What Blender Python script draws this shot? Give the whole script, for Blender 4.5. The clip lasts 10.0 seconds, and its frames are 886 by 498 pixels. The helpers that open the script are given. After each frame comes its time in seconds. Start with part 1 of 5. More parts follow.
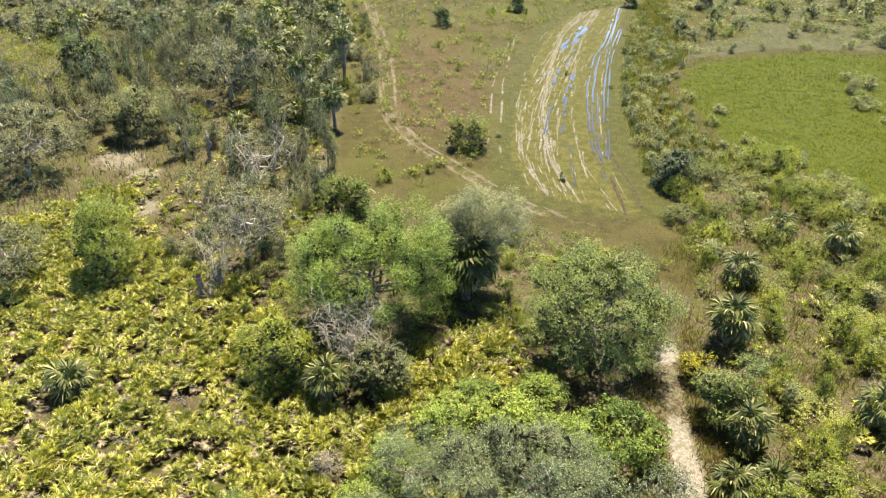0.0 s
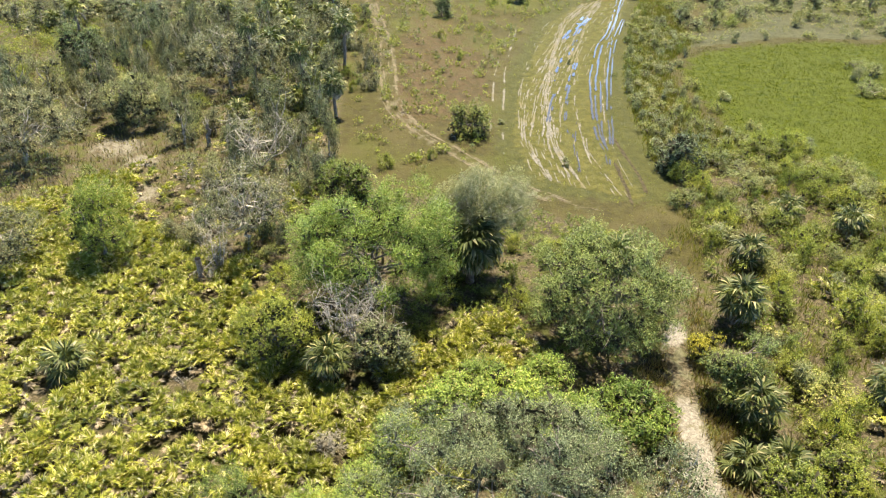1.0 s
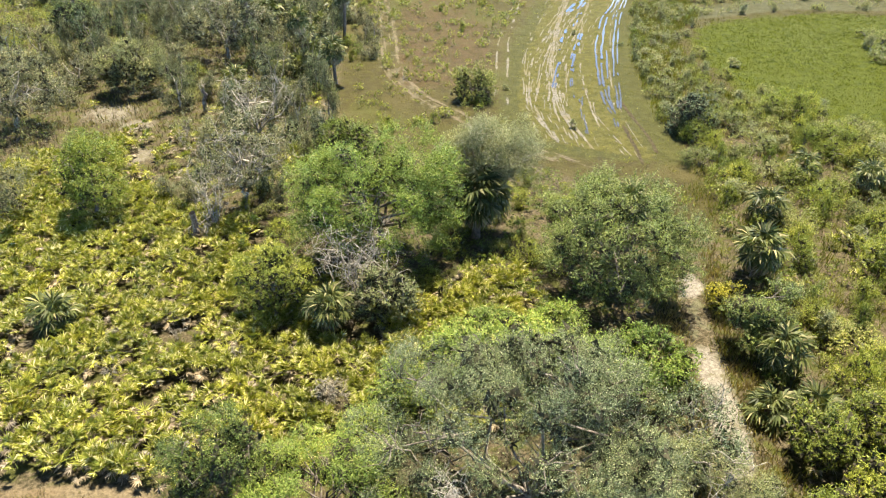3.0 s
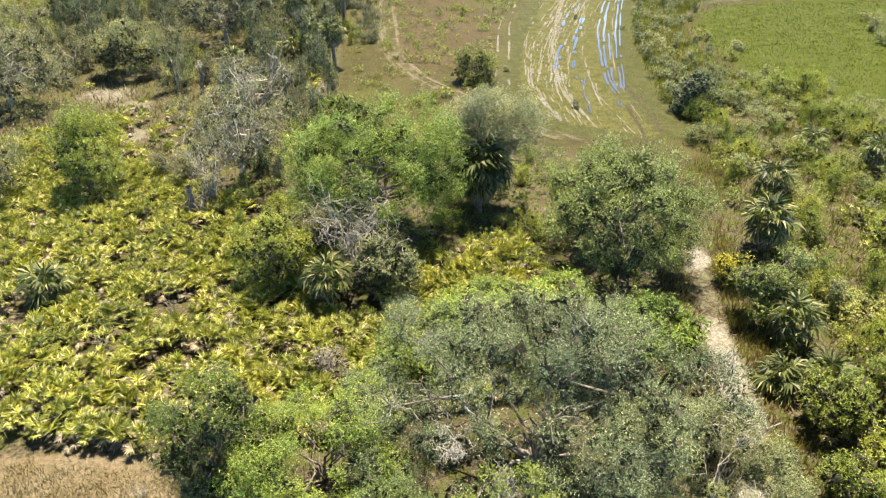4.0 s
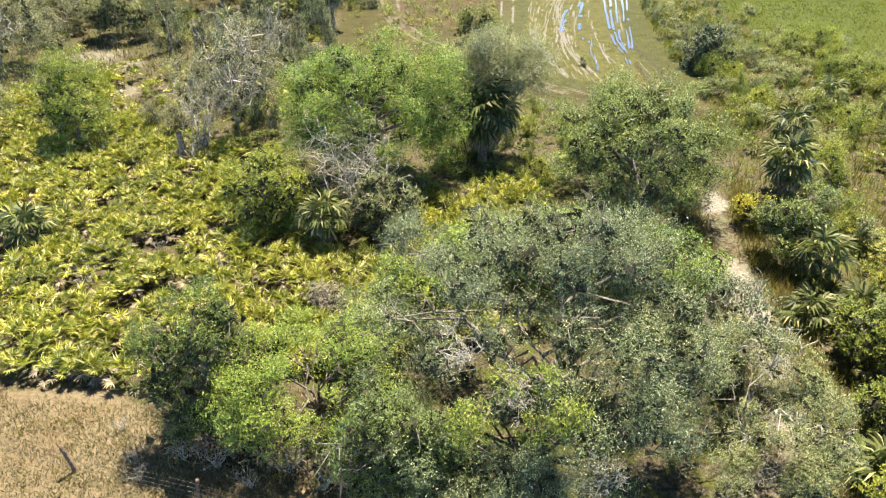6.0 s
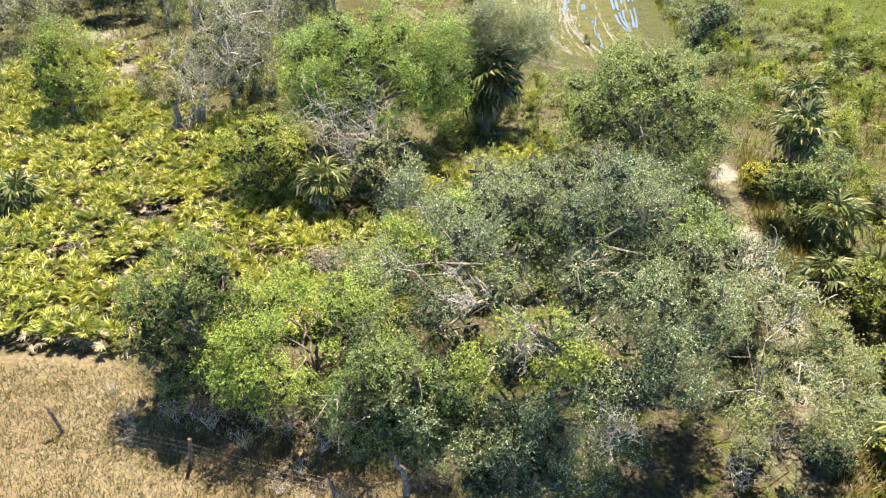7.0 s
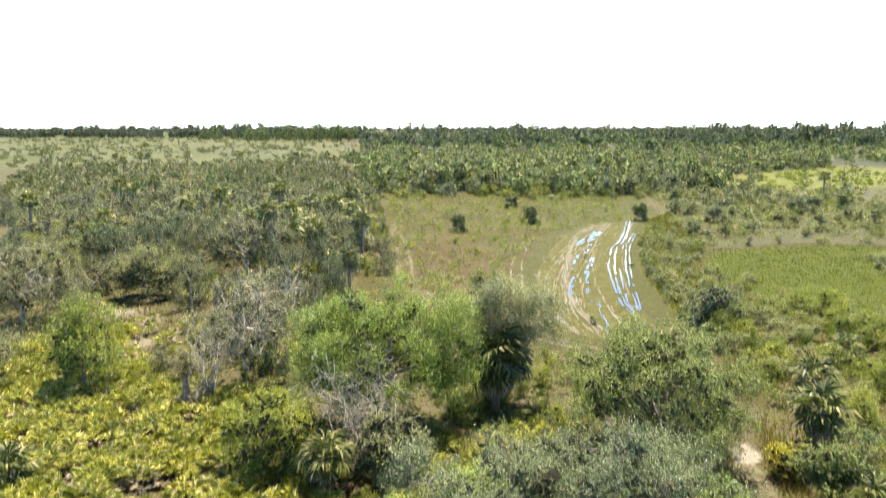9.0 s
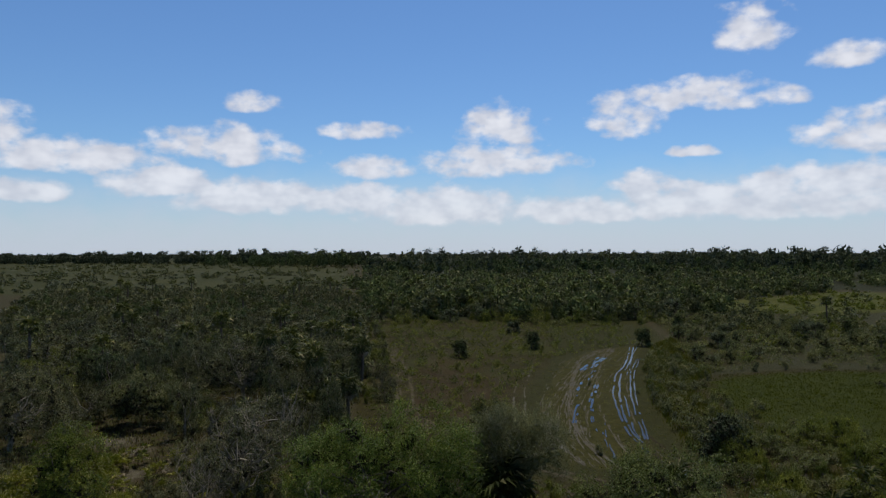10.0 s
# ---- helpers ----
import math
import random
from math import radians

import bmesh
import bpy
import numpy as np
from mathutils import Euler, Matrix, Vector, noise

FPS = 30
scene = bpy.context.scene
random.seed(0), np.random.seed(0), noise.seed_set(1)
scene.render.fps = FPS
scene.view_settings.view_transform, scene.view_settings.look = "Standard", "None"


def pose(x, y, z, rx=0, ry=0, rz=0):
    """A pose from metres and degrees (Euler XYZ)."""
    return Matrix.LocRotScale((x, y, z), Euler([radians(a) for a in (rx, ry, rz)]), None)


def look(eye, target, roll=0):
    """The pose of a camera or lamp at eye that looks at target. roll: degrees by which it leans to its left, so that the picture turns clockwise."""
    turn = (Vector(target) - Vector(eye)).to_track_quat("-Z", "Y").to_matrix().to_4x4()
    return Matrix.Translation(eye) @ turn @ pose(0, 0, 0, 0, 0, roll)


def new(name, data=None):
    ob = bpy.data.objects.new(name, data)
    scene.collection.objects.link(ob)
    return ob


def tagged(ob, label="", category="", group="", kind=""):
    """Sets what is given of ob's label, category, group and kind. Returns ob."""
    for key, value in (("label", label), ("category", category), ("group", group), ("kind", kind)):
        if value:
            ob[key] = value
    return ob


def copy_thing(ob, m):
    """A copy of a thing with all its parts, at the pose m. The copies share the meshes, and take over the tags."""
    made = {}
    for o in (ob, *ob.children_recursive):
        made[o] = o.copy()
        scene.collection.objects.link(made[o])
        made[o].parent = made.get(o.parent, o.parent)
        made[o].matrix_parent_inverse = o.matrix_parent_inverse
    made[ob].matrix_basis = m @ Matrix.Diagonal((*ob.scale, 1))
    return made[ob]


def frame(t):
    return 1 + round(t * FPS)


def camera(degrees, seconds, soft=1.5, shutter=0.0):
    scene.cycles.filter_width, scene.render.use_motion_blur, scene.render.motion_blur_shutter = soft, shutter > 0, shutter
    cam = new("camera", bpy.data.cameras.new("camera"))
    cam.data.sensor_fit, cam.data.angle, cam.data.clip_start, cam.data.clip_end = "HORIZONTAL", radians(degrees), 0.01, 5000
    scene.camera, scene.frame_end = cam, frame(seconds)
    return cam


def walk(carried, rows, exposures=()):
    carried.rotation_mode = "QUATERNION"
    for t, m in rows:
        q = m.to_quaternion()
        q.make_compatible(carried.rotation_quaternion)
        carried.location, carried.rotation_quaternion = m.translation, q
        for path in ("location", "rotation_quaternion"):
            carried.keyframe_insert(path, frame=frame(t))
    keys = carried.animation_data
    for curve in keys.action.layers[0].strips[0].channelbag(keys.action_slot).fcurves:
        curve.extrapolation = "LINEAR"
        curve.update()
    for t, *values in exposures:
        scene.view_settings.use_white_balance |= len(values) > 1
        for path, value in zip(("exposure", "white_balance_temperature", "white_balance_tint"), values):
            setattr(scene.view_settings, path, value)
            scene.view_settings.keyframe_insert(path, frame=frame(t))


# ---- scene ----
cam = camera(64.0, 10.0, soft=1.2, shutter=0.22)
# seconds, x, y, z, yaw, pitch, roll: the drone sinks straight down, halts, and tips its camera up
ROWS = [
    (0, 0.0, 0.0, 31.657, 3.078, -32.239, -0.512),
    (0.5, -0.124, -0.008, 31.034, 3.027, -32.24, -0.429),
    (1, -0.203, -0.04, 30.058, 3.01, -32.178, -0.379),
    (1.5, -0.308, -0.018, 29.084, 2.965, -32.179, -0.285),
    (2, -0.404, -0.014, 28.109, 2.947, -32.155, -0.195),
    (2.5, -0.464, 0.009, 27.181, 2.923, -32.214, -0.159),
    (4, -0.531, -0.115, 24.238, 2.87, -32.214, 0.028),
    (4.5, -0.552, -0.11, 23.244, 2.927, -32.214, 0.015),
    (5, -0.599, -0.015, 22.291, 2.914, -32.25, 0.06),
    (5.5, -0.605, 0.01, 21.303, 2.909, -32.222, 0.173),
    (7, -0.654, 0.004, 18.368, 2.999, -32.298, 0.373),
    (7.5, -0.672, -0.025, 17.887, 3.092, -32.313, 0.458),
    (8, -0.629, 0.02, 17.863, 3.201, -32.253, 0.439),
    (8.3, -0.599, 0.078, 17.894, 3.468, -28.602, 0.348),
    (8.4, -0.589, 0.098, 17.904, 3.557, -26.063, 0.318),
    (8.5, -0.579, 0.117, 17.915, 3.646, -23.504, 0.287),
    (8.7, -0.597, 0.143, 17.926, 3.776, -18.054, 0.204),
    (8.8, -0.605, 0.156, 17.932, 3.841, -15.193, 0.163),
    (9, -0.622, 0.182, 17.943, 3.971, -9.892, 0.08),
    (9.1, -0.6, 0.207, 17.933, 4.014, -7.127, 0.094),
    (9.2, -0.578, 0.232, 17.924, 4.057, -4.455, 0.108),
    (9.3, -0.555, 0.257, 17.914, 4.099, -1.668, 0.122),
    (9.5, -0.51, 0.306, 17.895, 4.185, 0.96, 0.151),
    (9.8, -0.467, 0.261, 17.939, 4.174, 1.006, 0.162),
    (10, -0.438, 0.231, 17.968, 4.167, 0.199, 0.17),
]
# the picture is bright over the scrub and stops down once the sky comes in
EXPOSURES = [(0.0, 2.08, 7250, 10.5), (5.0, 2.16, 7250, 10.5), (7.5, 2.42, 7000, 11.5), (8.2, 2.42, 7000, 11.5), (8.6, 2.42, 7000, 11.5), (9.0, 2.2, 7250, 10.5), (9.1, 1.7, 7250, 10.5), (9.2, 0.9, 6750, 10),
             (9.3, -0.05, 6700, 10), (9.4, -0.55, 6750, 10), (9.5, -0.76, 6800, 10), (9.6, -0.8, 6750, 10), (9.8, -0.95, 6500, 10), (10.0, -1.07, 6500, 10)]
walk(cam, [(t, pose(x, y, z, 90 + pitch, roll, yaw)) for t, x, y, z, yaw, pitch, roll in ROWS], EXPOSURES)

# ---- world, sun ----
SUN_EL, SUN_AZ = 65.0, 13.0  # degrees above the horizon, degrees to the right of +y
world = bpy.data.worlds.new("sky")
scene.world = world
world.use_nodes = True
wt = world.node_tree
wt.nodes.clear()


class Nodes:
    """Short-hand for building a node tree."""

    def __init__(self, tree):
        self.tree = tree

    def add(self, kind, **sets):
        n = self.tree.nodes.new(kind)
        for k, v in sets.items():
            if k == "operation":
                n.operation = v
            elif k == "blend_type":
                n.blend_type = v
            elif k == "data_type":
                n.data_type = v
            elif k == "noise_dimensions":
                n.noise_dimensions = v
        return n

    def put(self, socket, v):
        if isinstance(v, bpy.types.NodeSocket):
            self.tree.links.new(v, socket)
        else:
            socket.default_value = v

    def math(self, op, a, b=0.0, c=0.0, clamp=False):
        n = self.add("ShaderNodeMath", operation=op)
        n.use_clamp = clamp
        self.put(n.inputs[0], a), self.put(n.inputs[1], b), self.put(n.inputs[2], c)
        return n.outputs[0]

    def noise(self, vec, scale, detail=3.0, rough=0.55):
        n = self.add("ShaderNodeTexNoise")
        if vec is not None:
            self.put(n.inputs["Vector"], vec)
        n.inputs["Scale"].default_value, n.inputs["Detail"].default_value, n.inputs["Roughness"].default_value = scale, detail, rough
        return n.outputs["Fac"]

    def smooth(self, v, lo, hi):
        n = self.add("ShaderNodeMapRange")
        n.interpolation_type = "SMOOTHSTEP"
        self.put(n.inputs[0], v)
        n.inputs[1].default_value, n.inputs[2].default_value = lo, hi
        return n.outputs[0]

    def mix(self, fac, a, b, blend="MIX"):
        n = self.add("ShaderNodeMix", data_type="RGBA", blend_type=blend)
        self.put(n.inputs[0], fac)
        self.put(n.inputs[6], a if isinstance(a, bpy.types.NodeSocket) else (*a, 1))
        self.put(n.inputs[7], b if isinstance(b, bpy.types.NodeSocket) else (*b, 1))
        return n.outputs[2]


W = Nodes(wt)
sky = W.add("ShaderNodeTexSky")
sky.sky_type, sky.sun_disc = "NISHITA", False
sky.sun_elevation, sky.sun_rotation = radians(SUN_EL), radians(SUN_AZ)
sky.air_density, sky.dust_density, sky.ozone_density = 1.0, 0.25, 2.5
coord = W.add("ShaderNodeTexCoord").outputs["Generated"]
sep = W.add("ShaderNodeSeparateXYZ")
wt.links.new(coord, sep.inputs[0])
az = W.math("MULTIPLY", W.math("ARCTAN2", sep.outputs[0], sep.outputs[1]), 57.29578)
el = W.math("MULTIPLY", W.math("ARCSINE", sep.outputs[2]), 57.29578)
comb = W.add("ShaderNodeCombineXYZ")
W.put(comb.inputs[0], az), W.put(comb.inputs[1], W.math("MULTIPLY", el, 1.5))
puff = W.noise(comb.outputs[0], 0.42, 5.0, 0.5)
warp = W.math("MULTIPLY_ADD", W.noise(comb.outputs[0], 0.16, 2.0), 3.2, -1.6)
az_w = W.math("ADD", az, warp)
# fair-weather cumulus over the horizon: azimuth, elevation, half width, half height, in degrees
CLOUDS = [(19.5, 15.8, 2.7, 2.0), (26.0, 13.3, 2.1, 1.1), (15.2, 11.6, 5.0, 1.4), (10.2, 10.2, 2.4, 1.9), (20.3, 10.9, 2.3, 0.9),
          (26.2, 8.1, 3.1, 1.7), (15.3, 7.5, 1.5, 0.5), (-19.2, 11.4, 2.1, 0.9), (-10.3, 9.4, 3.3, 0.8), (0.4, 9.6, 3.3, 1.9),
          (-0.5, 7.1, 5.3, 1.5), (-9.6, 6.6, 2.6, 1.0), (-21.2, 8.0, 5.9, 1.6), (-35.7, 8.4, 1.6, 1.6), (-32.4, 6.8, 6.4, 1.4),
          (-25.9, 5.1, 3.2, 1.5), (-35.0, 4.2, 2.5, 0.9), (-19.1, 4.1, 5.9, 1.4), (-11.6, 4.0, 5.0, 1.2), (-3.9, 3.3, 5.9, 1.6),
          (12.1, 5.1, 2.5, 1.1), (6.9, 3.0, 5.9, 1.1), (17.0, 3.6, 7.3, 1.6), (24.8, 4.0, 5.9, 1.9)]
field, low = None, None
for ca, ce, cw, ch in CLOUDS:
    dx = W.math("MULTIPLY_ADD", az_w, 1 / cw, -ca / cw)
    dy = W.math("MULTIPLY_ADD", el, 1 / ch, -ce / ch)
    dy = W.math("MAXIMUM", W.math("MULTIPLY", dy, -1.6), dy)  # flatter underneath
    v = W.math("SUBTRACT", 1.0, W.math("MULTIPLY_ADD", dx, dx, W.math("MULTIPLY", dy, dy)))
    field = v if field is None else W.math("MAXIMUM", field, v)
# the same kind of cloud goes on all round and overhead
wide = W.math("MULTIPLY_ADD", W.noise(coord, 5.0, 4.0), 6.0, -4.6)
outside = W.smooth(W.math("ABSOLUTE", az), 36.0, 46.0)
high = W.smooth(el, 18.0, 26.0)
outside = W.math("MAXIMUM", outside, high)
field = W.math("MAXIMUM", field, W.math("SUBTRACT", wide, W.math("MULTIPLY", W.math("SUBTRACT", 1.0, outside), 6.0)))
field = W.math("MAXIMUM", field, -2.4)
fine_puff = W.math("MULTIPLY_ADD", W.noise(comb.outputs[0], 0.95, 3.0, 0.45), 1.1, -0.55)
body = W.math("ADD", W.math("ADD", field, fine_puff), W.math("MULTIPLY_ADD", puff, 4.4, -1.95))
body = W.math("ADD", body, W.math("MULTIPLY", W.math("SUBTRACT", 1.0, W.smooth(el, 5.0, 9.0)), 0.5))  # thicker banks low down
mask = W.smooth(body, -0.25, 1.25)
haze = W.math("SUBTRACT", 1.0, W.smooth(W.math("ADD", el, W.math("MULTIPLY_ADD", puff, 3.0, -1.5)), -0.5, 8.0))
shade = W.smooth(W.math("ADD", W.noise(comb.outputs[0], 0.5, 2.0), W.math("MULTIPLY", body, 0.12)), 0.35, 0.95)
cloud = W.mix(shade, (13.6, 14.2, 16.2), (19.6, 19.8, 21.0))
low_sky = W.smooth(el, 20.0, 36.0)  # brighter towards the horizon
blue = W.mix(1.0, sky.outputs[0], W.mix(low_sky, (1.38, 1.88, 2.42), (0.11, 0.11, 0.105)), "MULTIPLY")
cloud = W.mix(1.0, cloud, W.mix(low_sky, (1.0, 1.0, 1.0), (0.11, 0.11, 0.11)), "MULTIPLY")
blue = W.mix(W.math("MULTIPLY", haze, 0.85), blue, (12.6, 14.0, 16.6))  # milky air low down
veil = W.math("MULTIPLY_ADD", W.smooth(el, 2.0, 8.0), 0.2, 0.73)  # low banks fade into the milky air
colour = W.mix(W.math("MULTIPLY", mask, veil), blue, cloud)
bg = W.add("ShaderNodeBackground")
wt.links.new(colour, bg.inputs[0])
bg.inputs[1].default_value = 0.088
wout = W.add("ShaderNodeOutputWorld")
wt.links.new(bg.outputs[0], wout.inputs[0])

sun = new("sun", bpy.data.lights.new("sun", "SUN"))
sun.data.energy, sun.data.angle, sun.data.color = 5.5, radians(0.55), (1.0, 0.94, 0.82)
a, e = radians(SUN_AZ), radians(SUN_EL)
sun.matrix_world = look((0, 0, 60), (-math.sin(a) * math.cos(e), -math.cos(a) * math.cos(e), 60 - math.sin(e)))


# ---- materials ----
def material(name):
    m = bpy.data.materials.new(name)
    m.use_nodes = True
    m.node_tree.nodes.clear()
    return m, Nodes(m.node_tree)


def finish(N, shader):
    o = N.add("ShaderNodeOutputMaterial")
    N.tree.links.new(shader, o.inputs[0])


def principled(N, colour, rough=0.8, spec=0.3, bump=None, strength=0.4, dist=0.02):
    p = N.add("ShaderNodeBsdfPrincipled")
    N.put(p.inputs["Base Color"], colour)
    N.put(p.inputs["Roughness"], rough)
    p.inputs["Specular IOR Level"].default_value = spec
    if bump is not None:
        b = N.add("ShaderNodeBump")
        b.inputs["Strength"].default_value, b.inputs["Distance"].default_value = strength, dist
        N.put(b.inputs["Height"], bump)
        N.tree.links.new(b.outputs[0], p.inputs["Normal"])
    return p.outputs[0]


def leaf_material(name, dark, light, through_light=0.35, odd=None, odd_share=0.0, rough=0.45, spec=0.1, patchy=None):
    """Leaves: each leaf has its own shade between dark and light, and each plant its own tone; some light passes through."""
    m, N = material(name)
    isl = N.add("ShaderNodeNewGeometry").outputs["Random Per Island"]
    rnd = N.add("ShaderNodeObjectInfo").outputs["Random"]
    col = N.mix(isl, tuple(0.7 * v for v in dark), light)
    if odd:
        col = N.mix(N.math("GREATER_THAN", isl, 1 - odd_share), col, odd)
    pos = N.add("ShaderNodeNewGeometry").outputs["Position"]
    patch = N.smooth(N.noise(pos, 0.55, 2.0), 0.3, 0.7)
    col = N.mix(1.0, col, N.mix(patch, (0.78, 0.82, 0.86), (1.22, 1.18, 1.0)), "MULTIPLY")
    col = N.mix(1.0, col, N.mix(rnd, (0.72, 0.77, 0.8), (1.2, 1.15, 1.08)), "MULTIPLY")
    if patchy:
        col = N.mix(N.math("MULTIPLY", N.smooth(N.noise(pos, 0.9, 3.0, 0.6), 0.5, 0.68), 0.75), col, patchy)
    p = principled(N, col, rough, spec)
    t = N.add("ShaderNodeBsdfTranslucent")
    N.tree.links.new(N.mix(1.0, col, (1.18, 1.22, 0.7), "MULTIPLY"), t.inputs[0])
    mx = N.add("ShaderNodeMixShader")
    mx.inputs[0].default_value = through_light
    N.tree.links.new(p, mx.inputs[1]), N.tree.links.new(t.outputs[0], mx.inputs[2])
    finish(N, mx.outputs[0])
    return m


def bark_material(name, dark, light, scale=6.0):
    m, N = material(name)
    pos = N.add("ShaderNodeTexCoord").outputs["Object"]
    n = N.noise(pos, scale, 4.0)
    big = N.noise(pos, scale * 0.15, 2.0)
    col = N.mix(N.smooth(n, 0.3, 0.7), dark, light)
    col = N.mix(1.0, col, N.mix(big, (0.7, 0.7, 0.72), (1.25, 1.2, 1.15)), "MULTIPLY")
    finish(N, principled(N, col, 0.9, 0.15, n, 0.6, 0.02))
    return m


MAT = {
    "oak": leaf_material("live_oak_leaves", (0.03, 0.044, 0.021), (0.142, 0.178, 0.094), 0.14, (0.28, 0.3, 0.21), 0.1),
    "oak_grey": leaf_material("grey_oak_leaves", (0.048, 0.056, 0.029), (0.182, 0.192, 0.106), 0.14, (0.24, 0.215, 0.14), 0.1),
    "green": leaf_material("green_leaves", (0.052, 0.084, 0.015), (0.178, 0.225, 0.048), 0.24, (0.23, 0.225, 0.07), 0.06),
    "fresh": leaf_material("fresh_oak_leaves", (0.07, 0.115, 0.022), (0.245, 0.318, 0.074), 0.26, (0.29, 0.27, 0.1), 0.06),
    "lime": leaf_material("yellow_green_leaves", (0.082, 0.11, 0.017), (0.262, 0.29, 0.058), 0.24, (0.28, 0.262, 0.09), 0.05),
    "olive": leaf_material("olive_leaves", (0.068, 0.088, 0.022), (0.21, 0.232, 0.068), 0.20, (0.26, 0.23, 0.11), 0.08),
    "pale": leaf_material("pale_sage_leaves", (0.092, 0.108, 0.046), (0.262, 0.275, 0.13), 0.19, (0.27, 0.24, 0.135), 0.08),
    "willow": leaf_material("willow_leaves", (0.14, 0.148, 0.075), (0.32, 0.32, 0.175), 0.22, (0.36, 0.35, 0.23), 0.1),
    "yellow": leaf_material("yellow_leaves", (0.13, 0.14, 0.02), (0.29, 0.275, 0.05), 0.26),
    "palm": leaf_material("palm_fronds", (0.036, 0.05, 0.018), (0.128, 0.146, 0.054), 0.19, (0.23, 0.215, 0.12), 0.06),
    "palmetto": leaf_material("palmetto_fans", (0.104, 0.118, 0.018), (0.42, 0.43, 0.095), 0.24, (0.56, 0.51, 0.3), 0.18, 0.7, 0.06, (0.135, 0.16, 0.03)),
    "dead": leaf_material("dead_fronds", (0.13, 0.104, 0.078), (0.32, 0.268, 0.21), 0.11, (0.34, 0.3, 0.25), 0.12, 0.8),
    "puff": leaf_material("grey_dead_twigs", (0.2, 0.19, 0.15), (0.36, 0.34, 0.28), 0.14),
    "grass_dry": leaf_material("dry_grass", (0.135, 0.108, 0.06), (0.3, 0.243, 0.148), 0.22, (0.22, 0.195, 0.07), 0.34, 0.7),
    "grass_green": leaf_material("green_grass", (0.072, 0.086, 0.014), (0.175, 0.182, 0.036), 0.26, (0.21, 0.19, 0.075), 0.1),
    "marsh": leaf_material("marsh_grass", (0.03, 0.044, 0.002), (0.078, 0.1, 0.005), 0.26, (0.12, 0.12, 0.012), 0.08, 0.8, 0.03),
    "savanna": leaf_material("savanna_brush", (0.08, 0.092, 0.036), (0.165, 0.172, 0.07), 0.16, (0.24, 0.215, 0.115), 0.1),
    "oak_dark": leaf_material("dark_oak_leaves", (0.042, 0.066, 0.02), (0.2, 0.245, 0.084), 0.20, (0.25, 0.25, 0.12), 0.06),
    "deep": leaf_material("deep_green_leaves", (0.024, 0.043, 0.011), (0.098, 0.136, 0.038), 0.18, (0.2, 0.23, 0.1), 0.06),
    "palm_far": leaf_material("scrub_palm_fronds", (0.036, 0.05, 0.018), (0.15, 0.168, 0.06), 0.19, (0.25, 0.235, 0.13), 0.06),
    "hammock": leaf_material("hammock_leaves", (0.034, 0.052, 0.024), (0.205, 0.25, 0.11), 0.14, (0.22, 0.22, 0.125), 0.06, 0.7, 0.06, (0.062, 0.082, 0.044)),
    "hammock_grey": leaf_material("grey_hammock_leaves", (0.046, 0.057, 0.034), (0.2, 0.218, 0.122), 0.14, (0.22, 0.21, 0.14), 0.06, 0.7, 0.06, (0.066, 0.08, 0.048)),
    # farthest trees: distance haze is mixed into the leaf colour, greyer and bluer
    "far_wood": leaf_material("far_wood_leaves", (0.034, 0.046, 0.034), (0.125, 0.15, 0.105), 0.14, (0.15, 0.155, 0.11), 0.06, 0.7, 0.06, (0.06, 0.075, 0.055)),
    # dark brown of the crown cores: shade inside the foliage, put into the colour
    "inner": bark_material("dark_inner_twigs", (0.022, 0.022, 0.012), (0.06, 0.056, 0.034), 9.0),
    "bark": bark_material("oak_bark", (0.06, 0.05, 0.04), (0.2, 0.18, 0.155)),
    "bark_grey": bark_material("bare_grey_wood", (0.14, 0.13, 0.105), (0.34, 0.32, 0.27)),
    "brush": bark_material("dead_brown_stems", (0.07, 0.048, 0.036), (0.19, 0.14, 0.105)),
    "palm_trunk": bark_material("palm_trunk", (0.07, 0.055, 0.045), (0.2, 0.17, 0.14), 9.0),
    "post": bark_material("weathered_post", (0.05, 0.035, 0.028), (0.16, 0.11, 0.08), 12.0),
}

m, N = material("galvanised_wire")
p = N.add("ShaderNodeBsdfPrincipled")
p.inputs["Base Color"].default_value, p.inputs["Metallic"].default_value, p.inputs["Roughness"].default_value = (0.2, 0.17, 0.15, 1), 0.8, 0.6
finish(N, p.outputs[0])
MAT["wire"] = m

m, N = material("muddy_water")
pos = N.add("ShaderNodeTexCoord").outputs["Object"]
p = N.add("ShaderNodeBsdfPrincipled")
p.inputs["Base Color"].default_value = (0.035, 0.033, 0.03, 1)
p.inputs["Roughness"].default_value, p.inputs["IOR"].default_value = 0.16, 1.33
p.inputs["Specular IOR Level"].default_value = 0.17
b = N.add("ShaderNodeBump")
b.inputs["Strength"].default_value, b.inputs["Distance"].default_value = 0.06, 0.02
N.put(b.inputs["Height"], N.noise(pos, 4.0, 2.0))
N.tree.links.new(b.outputs[0], p.inputs["Normal"])
finish(N, p.outputs[0])
MAT["water"] = m

m, N = material("pale_rut_mud")
pos = N.add("ShaderNodeTexCoord").outputs["Object"]
n1, n2 = N.noise(pos, 3.5, 4.0), N.noise(pos, 0.35, 3.0)
col = N.mix(N.smooth(n1, 0.36, 0.66), (0.05, 0.046, 0.034), (0.138, 0.13, 0.108))
col = N.mix(N.smooth(n2, 0.45, 0.65), col, (0.085, 0.074, 0.04))
finish(N, principled(N, col, 0.85, 0.12, n1, 0.5, 0.04))
MAT["mud"] = m

